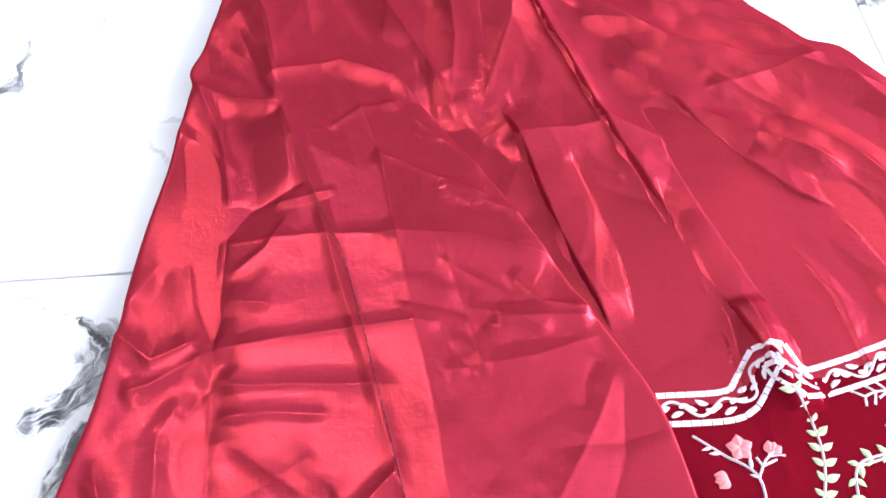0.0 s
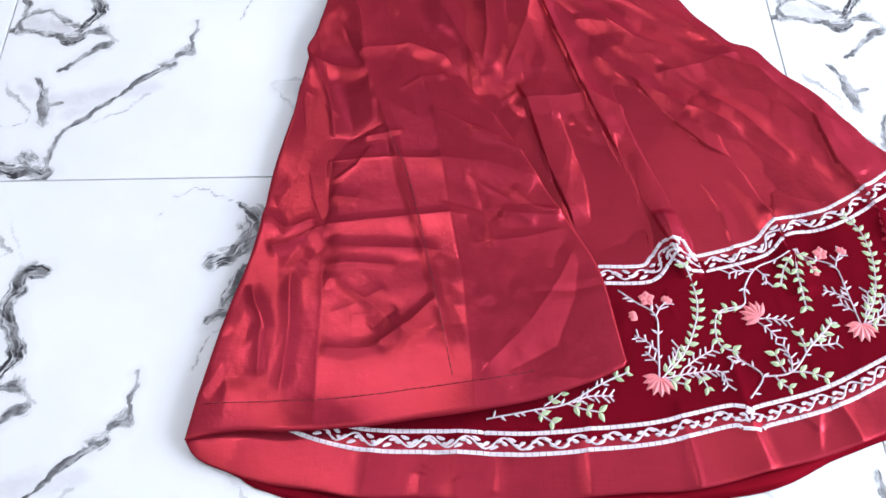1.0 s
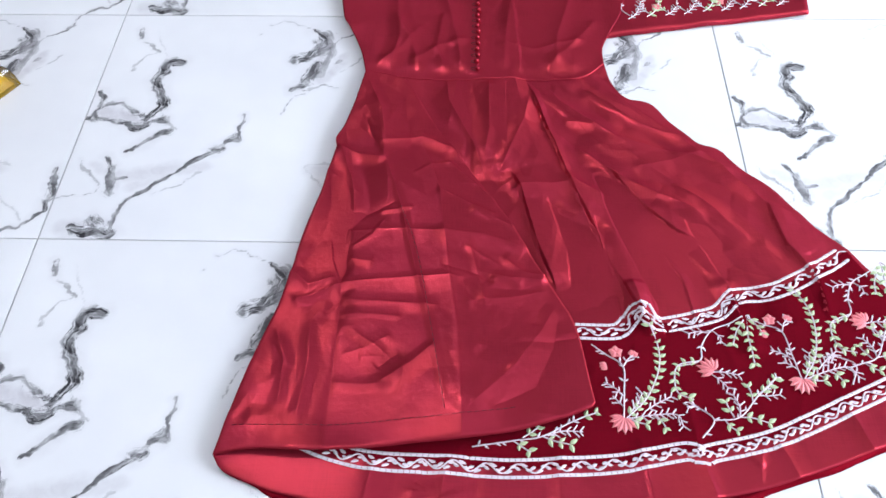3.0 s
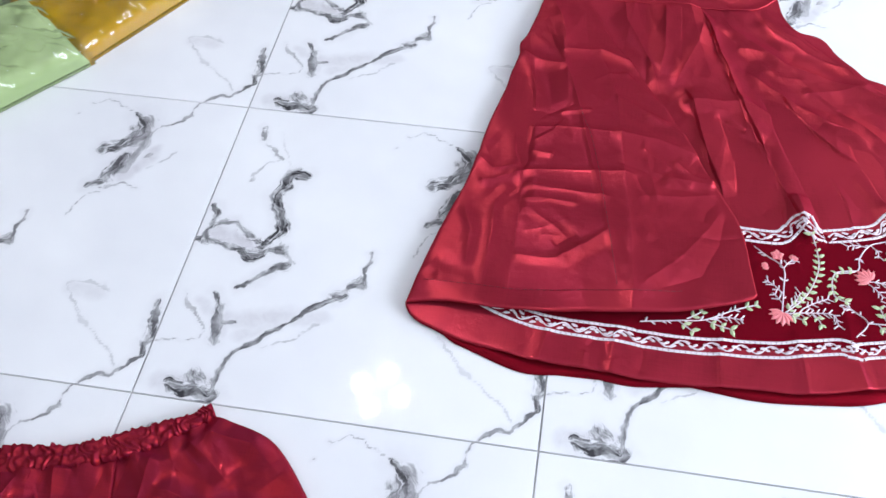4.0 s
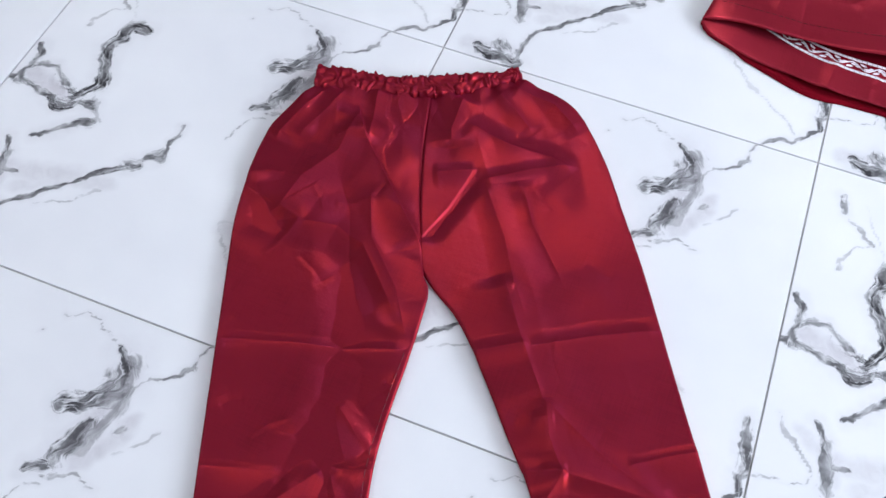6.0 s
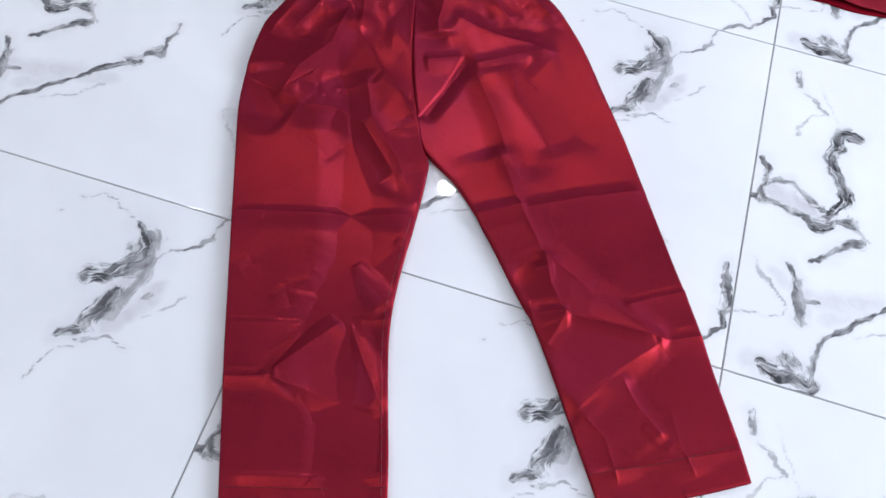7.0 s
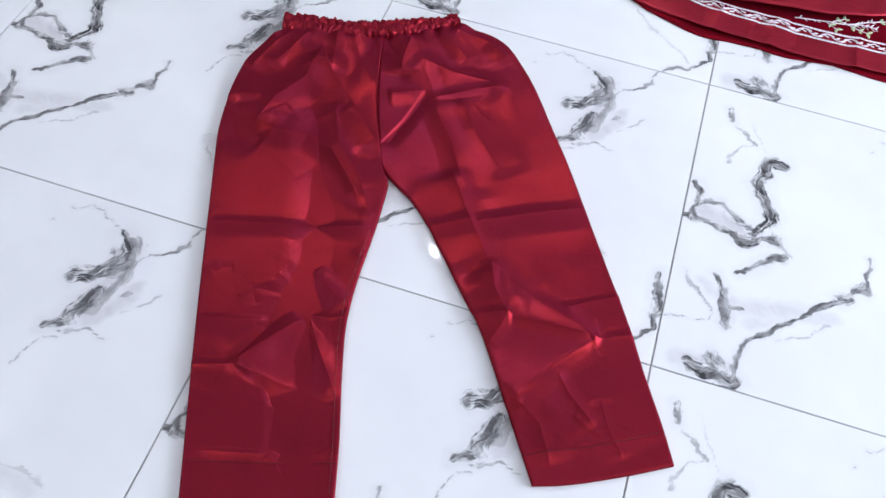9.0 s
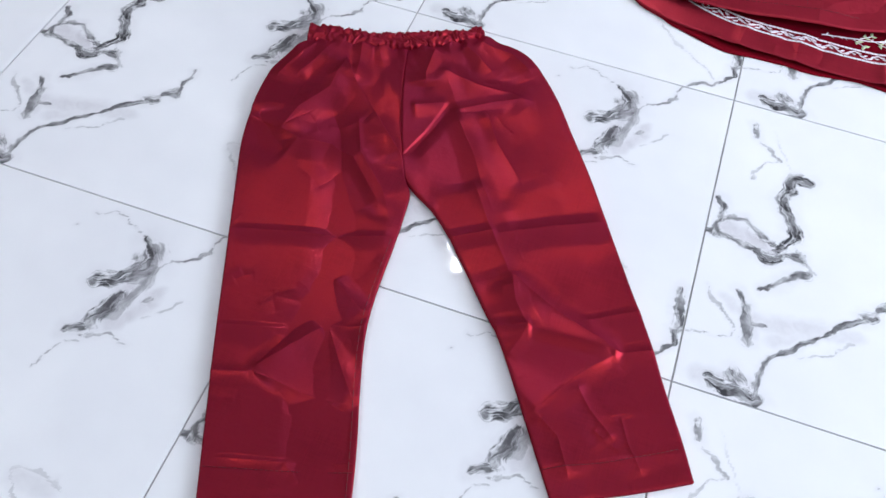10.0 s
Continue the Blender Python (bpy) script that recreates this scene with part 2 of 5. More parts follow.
def smooth(pts, n, soft=True):
    """n points at even steps along a polyline, rounded at its corners."""
    pts = np.array(pts, float)
    if soft and len(pts) > 2:
        p = np.vstack((2 * pts[0] - pts[1], pts, 2 * pts[-1] - pts[-2]))
        t = np.linspace(0, 1, 9)[:-1, None]
        out = [0.5 * (2 * p[i] + (p[i + 1] - p[i - 1]) * t + (2 * p[i - 1] - 5 * p[i] + 4 * p[i + 1] - p[i + 2]) * t ** 2
                      + (3 * p[i] - p[i - 1] - 3 * p[i + 1] + p[i + 2]) * t ** 3) for i in range(1, len(p) - 2)]
        pts = np.vstack(out + [pts[-1:]])
    run = np.concatenate(([0], np.cumsum(np.hypot(*(pts[1:] - pts[:-1]).T))))
    at = np.linspace(0, run[-1], n)
    return np.stack([np.interp(at, run, pts[:, k]) for k in (0, 1)], 1)


def creases(x, y, lines):
    """Height of folds. pleat: a step that falls away evenly to its left side. tent: an edge with a flat slope to either side. ridge: a soft rib."""
    shape = np.shape(x)
    x, y = np.ravel(x), np.ravel(y)
    total = np.zeros(len(x))
    for kind, pts, amp, width in lines:
        reach = max(width) if kind == "tent" else width if kind == "pleat" else 8 * width
        xs, ys = [p[0] for p in pts], [p[1] for p in pts]
        inside = np.flatnonzero((x > min(xs) - reach) & (x < max(xs) + reach) & (y > min(ys) - reach) & (y < max(ys) + reach))
        if not len(inside):
            continue
        d, side, along = to_line(x[inside], y[inside], pts)
        h = np.zeros(len(inside))
        fade = np.clip(np.minimum(along, 1 - along) / 0.14, 0, 1)
        fade = fade * fade * (3 - 2 * fade)
        if kind == "pleat":
            up = np.clip((d * side + 0.0012) / 0.0024, 0, 1)
            h += amp * fade * up * np.clip(1 - d / width, 0, 1) ** (1.0 if width > 0.08 else 1.6)
        elif kind == "tent":
            near, far = (max(k, abs(amp) / 0.21) for k in width)
            w = np.where(side > 0, near, far)
            h += amp * fade * np.clip(1 - np.sqrt(d * d + 0.0008 ** 2) / w, 0, 1) ** 1.45
            # the pressed line itself
            h += math.copysign(min(0.0008, 0.25 * abs(amp)), amp) * fade * np.exp(-d / 0.0024)
        else:
            h += amp * fade * np.exp(-np.sqrt(d * d + 0.0015 ** 2) / width)
        total[inside] += h
    return total.reshape(shape)


def crumples(seed, count, region, heading, spread, amp, size):
    """Random short sharp creases: region x0, x1, y0, y1; heading in degrees."""
    rng = random.Random(seed)
    out = []
    for _ in range(count):
        x, y = rng.uniform(region[0], region[1]), rng.uniform(region[2], region[3])
        a, r = radians(heading + rng.gauss(0, spread)), size * rng.uniform(0.5, 1.5)
        bend = rng.uniform(-0.25, 0.25)
        dx, dy = r * math.cos(a), r * math.sin(a)
        pts = [(x - dx, y - dy), (x - bend * dy, y + bend * dx), (x + dx, y + dy)]
        out.append(("tent", pts, amp * rng.uniform(0.4, 1.3) * rng.choice((1, 1, -1)), (rng.uniform(0.006, 0.024), rng.uniform(0.006, 0.024))))
    return out


def patch(top, bottom, left, right, nu, nv, height, thick, rounding=0.008):
    """A sheet of cloth stretched between four edges, with folds and thickness. Vertices and faces."""
    T, B, L, R = smooth(top, nu), smooth(bottom, nu), smooth(left, nv), smooth(right, nv)
    s, t = np.linspace(0, 1, nu)[None, :, None], np.linspace(0, 1, nv)[:, None, None]
    P = (1 - t) * T[None] + t * B[None] + (1 - s) * L[:, None] + s * R[:, None]
    P = P - ((1 - t) * (1 - s) * T[0] + (1 - t) * s * T[-1] + t * (1 - s) * B[0] + t * s * B[-1])
    x, y = P[..., 0], P[..., 1]
    wide, long = np.hypot(*(R - L).T)[:, None], np.hypot(*(B - T).T)[None, :]
    edge = np.minimum(np.minimum(s, 1 - s)[..., 0] * wide, np.minimum(t, 1 - t)[..., 0] * long)
    e = np.clip(edge / rounding, 0, 1)
    z = height(x, y, s[..., 0] + 0 * x, t[..., 0] + 0 * x) - 0.5 * rounding * (1 - np.sqrt(1 - (1 - e) ** 2))
    z = np.maximum(z, thick + 0.0006)
    up = np.stack((x, y, z), -1).reshape(-1, 3)
    n = len(up)
    idx = np.arange(n).reshape(nv, nu)
    quad = np.stack((idx[:-1, :-1], idx[1:, :-1], idx[1:, 1:], idx[:-1, 1:]), -1).reshape(-1, 4)
    rim = np.concatenate((idx[0, :-1], idx[:-1, -1], idx[-1, :0:-1], idx[:0:-1, 0]))
    foot = n + np.arange(len(rim))
    wall = np.stack((rim, np.roll(rim, -1), np.roll(foot, -1), foot), -1)
    # the underside is coarser
    coarse = idx[np.ix_(np.unique(np.append(np.arange(0, nv, 5), nv - 1)), np.unique(np.append(np.arange(0, nu, 5), nu - 1)))]
    under = n + len(rim) + np.arange(coarse.size).reshape(coarse.shape)
    back = np.stack((under[:-1, 1:], under[1:, 1:], under[1:, :-1], under[:-1, :-1]), -1).reshape(-1, 4)
    verts = np.vstack((up, up[rim] - (0, 0, thick), up[coarse.ravel()] - (0, 0, thick)))
    return verts.tolist(), np.vstack((quad, wall, back)).tolist()


# ---------------------------------------------------------------- floor
# veins of the printed tile: darkness, half width, points from the tile's lower corner
VEINS_S = [
    (1.0, 0.011, [(0.146, 0.451), (0.128, 0.453), (0.121, 0.426), (0.111, 0.402), (0.122, 0.374), (0.136, 0.347), (0.136, 0.320), (0.121, 0.303), (0.110, 0.294)]),
    (0.8, 0.006, [(0.018, 0.287), (0.016, 0.324), (0.032, 0.331), (0.053, 0.337), (0.077, 0.317), (0.099, 0.302), (0.118, 0.298)]),
    (0.9, 0.007, [(0.011, 0.365), (0.023, 0.347), (0.022, 0.319)]),
    (0.9, 0.007, [(0.003, 0.290), (0.034, 0.293), (0.074, 0.278), (0.103, 0.269), (0.127, 0.279), (0.152, 0.284)]),
    (1.0, 0.010, [(0.085, 0.273), (0.103, 0.269), (0.127, 0.281), (0.145, 0.286)]),
    (0.9, 0.008, [(0.103, 0.209), (0.114, 0.216), (0.127, 0.232), (0.137, 0.242), (0.151, 0.255), (0.162, 0.262)]),
    (0.4, 0.004, [(0.144, 0.299), (0.158, 0.284), (0.177, 0.263)]),
]
VEINS_BRANCH = [
    (0.85, 0.007, [(0.066, 0.189), (0.077, 0.180), (0.087, 0.162), (0.086, 0.139), (0.091, 0.108)]),
    (0.8, 0.005, [(0.086, 0.136), (0.114, 0.141)]),
    (0.95, 0.0045, [(0.112, 0.040), (0.116, 0.066), (0.124, 0.079), (0.132, 0.092), (0.155, 0.111), (0.178, 0.135), (0.202, 0.155), (0.225, 0.181), (0.246, 0.199), (0.261, 0.210), (0.272, 0.218)]),
    (1.0, 0.009, [(0.255, 0.208), (0.270, 0.216)]),
    (1.0, 0.008, [(0.279, 0.232), (0.290, 0.243)]),
    (0.8, 0.005, [(0.288, 0.241), (0.296, 0.256), (0.294, 0.276), (0.298, 0.302)]),
    (0.5, 0.0035, [(0.020, 0.187), (0.037, 0.159), (0.057, 0.137), (0.069, 0.124)]),
    (0.6, 0.0025, [(0.069, 0.124), (0.067, 0.106), (0.045, 0.098), (0.0, 0.091)]),
    (0.35, 0.003, [(0.166, 0.103), (0.210, 0.123), (0.243, 0.157)]),
]
VEINS_EDGE = [
    (1.0, 0.012, [(0.052, 0.019), (0.074, 0.013), (0.093, 0.017), (0.116, 0.016)]),
    (0.9, 0.010, [(0.081, 0.044), (0.094, 0.025)]),
    (0.8, 0.005, [(0.117, 0.022), (0.115, 0.045), (0.118, 0.066)]),
    (0.8, 0.006, [(0.043, 0.552), (0.051, 0.526)]),
    (0.5, 0.004, [(0.060, 0.515), (0.080, 0.499), (0.099, 0.483)]),
    (0.4, 0.0025, [(0.099, 0.483), (0.075, 0.474), (0.059, 0.446), (0.056, 0.423)]),
    (0.15, 0.003, [(0.076, 0.547), (0.118, 0.474)]),
    (0.85, 0.004, [(0.511, 0.0), (0.544, 0.023), (0.566, 0.035), (0.581, 0.053), (0.593, 0.072)]),
    (0.9, 0.008, [(0.590, 0.066), (0.589, 0.101), (0.588, 0.130), (0.586, 0.160)]),
    (0.25, 0.004, [(0.427, 0.175), (0.443, 0.145), (0.488, 0.103), (0.535, 0.069), (0.554, 0.042)]),
    (0.22, 0.004, [(0.427, 0.175), (0.457, 0.185), (0.499, 0.171)]),
    (1.0, 0.0030, [(0.288, 0.540), (0.290, 0.541)]),
]
VEINS_CLUSTER = [
    (0.5, 0.003, [(0.306, 0.566), (0.331, 0.581), (0.365, 0.572), (0.400, 0.556)]),
    (0.95, 0.013, [(0.405, 0.553), (0.423, 0.532), (0.428, 0.506), (0.414, 0.486), (0.398, 0.467), (0.373, 0.463)]),
    (0.7, 0.018, [(0.420, 0.540), (0.432, 0.513), (0.419, 0.486)]),
    (0.9, 0.014, [(0.418, 0.450), (0.412, 0.435), (0.408, 0.419), (0.401, 0.394)]),
    (1.0, 0.009, [(0.400, 0.383), (0.377, 0.374)]),
    (0.5, 0.008, [(0.443, 0.517), (0.443, 0.485), (0.434, 0.460), (0.425, 0.436), (0.424, 0.415)]),
    (0.75, 0.003, [(0.447, 0.519), (0.473, 0.540), (0.499, 0.561), (0.503, 0.580), (0.511, 0.600)]),
    (0.5, 0.0025, [(0.408, 0.367), (0.389, 0.356), (0.371, 0.335), (0.365, 0.309)]),
    (0.5, 0.004, [(0.412, 0.375), (0.439, 0.391), (0.462, 0.382)]),
    (0.5, 0.006, [(0.460, 0.462), (0.456, 0.453)]),
    (0.3, 0.0025, [(0.463, 0.425), (0.486, 0.449), (0.509, 0.473)]),
]
# pale veils round the veins
VEILS = [
    (0.55, 0.018, [(0.030, 0.310), (0.070, 0.298), (0.110, 0.285)]),
    (0.35, 0.016, [(0.097, 0.144), (0.144, 0.151), (0.199, 0.168)]),
    (0.30, 0.012, [(0.129, 0.119), (0.164, 0.139), (0.194, 0.154), (0.248, 0.171)]),
    (0.50, 0.022, [(0.425, 0.530), (0.430, 0.480), (0.415, 0.430)]),
    (0.40, 0.012, [(0.430, 0.400), (0.455, 0.440), (0.465, 0.470)]),
    (0.25, 0.016, [(0.440, 0.165), (0.480, 0.165)]),
    (0.35, 0.014, [(0.030, 0.025), (0.060, 0.030), (0.100, 0.035)]),
    (0.30, 0.010, [(0.050, 0.170), (0.080, 0.150), (0.100, 0.120)]),
]
TILE, GAP = 0.6, 0.0026


def tile_mesh(cells):
    """One polished tile with an eased edge; the vein print is stored on its vertices."""
    half = GAP / 2
    line = np.concatenate(([half, half + 0.0008], np.linspace(half + 0.004, TILE - half - 0.004, cells - 3), [TILE - half - 0.0008, TILE - half]))
    n = len(line)
    x, y = np.meshgrid(line, line)
    z = np.zeros_like(x)
    z[0], z[-1], z[:, 0], z[:, -1] = -0.0003, -0.0003, -0.0003, -0.0003
    idx = np.arange(n * n).reshape(n, n)
    quad = np.stack((idx[:-1, :-1], idx[:-1, 1:], idx[1:, 1:], idx[1:, :-1]), -1).reshape(-1, 4)
    rim = np.concatenate((idx[0, :-1], idx[:-1, -1], idx[-1, :0:-1], idx[:0:-1, 0]))
    low = n * n + np.arange(len(rim))
    wall = np.stack((np.roll(rim, -1), rim, low, np.roll(low, -1)), -1)
    top = np.stack((x, y, z), -1).reshape(-1, 3)
    base = top[rim] * (1, 1, 0) + (0, 0, -0.006)
    me = bpy.data.meshes.new("tile")
    me.from_pydata(np.vstack((top, base)).tolist(), [], np.vstack((quad, wall)).tolist())
    me.materials.append(TILE_MAT)
    px, py = top[:, 0], top[:, 1]
    wx = px + 0.0045 * vnoise(px, py, 0.017) + 0.0022 * vnoise(px, py, 0.007, 3)
    wy = py + 0.0045 * vnoise(px, py, 0.017, 5) + 0.0022 * vnoise(px, py, 0.007, 8)
    patchy = 0.92 + 0.30 * vnoise(px, py, 0.022, 11) + 0.22 * vnoise(px, py, 0.007, 12)
    dark, veil, tone, run, off = (np.zeros(len(px)) for _ in range(5))
    for strength, width, pts in VEINS_S + VEINS_BRANCH + VEINS_EDGE + VEINS_CLUSTER:
        d, side, along = to_line(wx, wy, pts)
        length = sum(math.dist(a, b) for a, b in zip(pts, pts[1:]))
        w = width * (1.05 + 0.55 * vnoise(px, py, 0.03, 21)) * (1.0 if width > 0.0055 else 0.75)
        f = np.clip(1.45 - d / np.maximum(w, 0.0017), 0, 1)
        f = f * (np.clip(patchy, 0.3, 1) if width > 0.005 else np.clip(patchy + 0.3, 0.5, 1))
        wins = f > dark
        tone, run, off = np.where(wins, strength, tone), np.where(wins, along * length + 7.3 * width, run), np.where(wins, d * side, off)
        dark = np.maximum(dark, f)
        veil = np.maximum(veil, 0.35 * strength * np.clip(1.2 - d / (2.2 * width), 0, 1))
    for strength, width, pts in VEILS:
        d, _, _ = to_line(wx, wy, pts)
        veil = np.maximum(veil, 1.5 * strength * np.clip(1.4 - d / width, 0, 1))
    for name, values in (("vein", dark), ("smoke", veil), ("tone", tone), ("run", run), ("off", off)):
        a = me.attributes.new(name, "FLOAT", "POINT")
        full = np.concatenate((values, np.zeros(len(base)))).astype(np.float32)
        a.data.foreach_set("value", full)
    return me


def build_floor():
    x0, x1, y0, y1 = ROOM
    floor = part("floor", box(bmesh.new(), x0, x1, y0, y1, -0.12, -0.003), GROUT)
    tagged(floor, "white polished marble-look tile floor with grey veins", "floor", kind="structure")
    fine, coarse = tile_mesh(161), tile_mesh(41)
    for i in range(math.floor(x0 / TILE), math.ceil(x1 / TILE)):
        for j in range(math.floor(y0 / TILE), math.ceil(y1 / TILE)):
            near = -2 <= i <= 2 and -2 <= j <= 2
            ob = part("tile", fine if near else coarse, TILE_MAT, floor)
            ob.location = (i * TILE, j * TILE, 0)
    return floor


# ---------------------------------------------------------------- room
def build_room():
    x0, x1, y0, y1 = ROOM
    w = 0.15
    bm = box(bmesh.new(), x0 - w, x0, y0, y1, -0.12, CEILING)
    tagged(part("wall_west", bm, PAINT), "plain painted wall", "wall", kind="structure")
    bm = box(bmesh.new(), x0 - w, x1 + w, y0 - w, y0, -0.12, CEILING)
    tagged(part("wall_south", bm, PAINT), "plain painted wall", "wall", kind="structure")
    bm = bmesh.new()
    for a in ((x1, x1 + w, y0, -1.5, -0.12, CEILING), (x1, x1 + w, 2.3, y1, -0.12, CEILING),
              (x1, x1 + w, -1.5, 2.3, -0.12, 0.7), (x1, x1 + w, -1.5, 2.3, 2.5, CEILING)):
        box(bm, *a)
    tagged(part("wall_east", bm, PAINT), "painted wall with a window opening", "wall", kind="structure")
    bm = box(bmesh.new(), x0 - w, x1 + w, y1, y1 + w, -0.12, CEILING)
    tagged(part("wall_north", bm, PAINT), "plain painted wall", "wall", kind="structure")
    bm = box(bmesh.new(), x0 - w, x1 + w, y0 - w, y1 + w, CEILING, CEILING + 0.15)
    tagged(part("ceiling", bm, CEIL), "plain white ceiling", "ceiling", kind="structure")
    lamp = thing("ceiling_light", "ceiling light with four square lit panels, switched on", "ceiling light", (-0.14, 1.48, CEILING), "ceiling lights")
    bm = bmesh.new()
    bmesh.ops.create_cone(bm, cap_ends=True, segments=32, radius1=0.07, radius2=0.06, depth=0.03, matrix=Matrix.Translation((0, 0, -0.017)))
    part("mount", bm, METAL, lamp)
    for dx, dy in ((-0.09, 0.025), (0.025, 0.10), (-0.025, -0.095), (0.10, -0.01)):
        bm = bmesh.new()
        bmesh.ops.create_cube(bm, size=1.0, matrix=pose(dx, dy, -0.045, 0, 0, 14) @ Matrix.Diagonal((0.084, 0.084, 0.03, 1)))
        bmesh.ops.bevel(bm, geom=bm.edges[:], offset=0.006, segments=2, affect="EDGES")
        part("lamp_holder", bm, METAL, lamp)
        bm = bmesh.new()
        bmesh.ops.create_cube(bm, size=1.0, matrix=pose(dx, dy, -0.061, 0, 0, 14) @ Matrix.Diagonal((0.066, 0.066, 0.008, 1)))
        bmesh.ops.bevel(bm, geom=bm.edges[:], offset=0.003, segments=2, affect="EDGES")
        part("light_panel", bm, BULB, lamp, "lit white square panel")
    # added unseen second fixture, only to brighten the floor and cloth from the left
    copy_thing(lamp, pose(-1.25, -1.3, CEILING, 0, 0, 30))


# ---------------------------------------------------------------- dress
LEFT_EDGE = [(0.516, 1.020), (0.508, 0.961), (0.492, 0.872), (0.478, 0.833), (0.481, 0.808), (0.471, 0.752), (0.465, 0.703), (0.446, 0.610), (0.439, 0.547), (0.426, 0.465), (0.403, 0.376), (0.384, 0.284), (0.374, 0.227), (0.371, 0.210)]
RIGHT_EDGE = [(0.972, 1.050), (0.984, 0.992), (1.007, 0.947), (1.049, 0.935), (1.084, 0.883), (1.121, 0.833), (1.158, 0.816), (1.181, 0.775), (1.230, 0.722), (1.275, 0.657), (1.319, 0.602), (1.350, 0.549), (1.484, 0.318)]
HEM = [(0.371, 0.210), (0.386, 0.190), (0.419, 0.175), (0.470, 0.158), (0.534, 0.147), (0.582, 0.138), (0.661, 0.136), (0.738, 0.131), (0.816, 0.133), (0.893, 0.139), (0.970, 0.142), (1.049, 0.160), (1.130, 0.180), (1.214, 0.210), (1.273, 0.234), (1.484, 0.318)]
WAIST = [(0.516, 1.020), (0.617, 1.004), (0.673, 0.999), (0.739, 1.002), (0.821, 1.005), (0.920, 1.010), (0.972, 1.050)]
FLAP_HEM = [(0.371, 0.210), (0.431, 0.217), (0.496, 0.215), (0.577, 0.219), (0.657, 0.227), (0.714, 0.234), (0.787, 0.248), (0.853, 0.269), (0.895, 0.288), (0.904, 0.297)]
FLAP_EDGE = [(0.596, 0.989), (0.620, 0.941), (0.665, 0.848), (0.738, 0.720), (0.777, 0.654), (0.830, 0.544), (0.864, 0.475), (0.879, 0.443), (0.890, 0.400), (0.898, 0.339), (0.904, 0.297)]

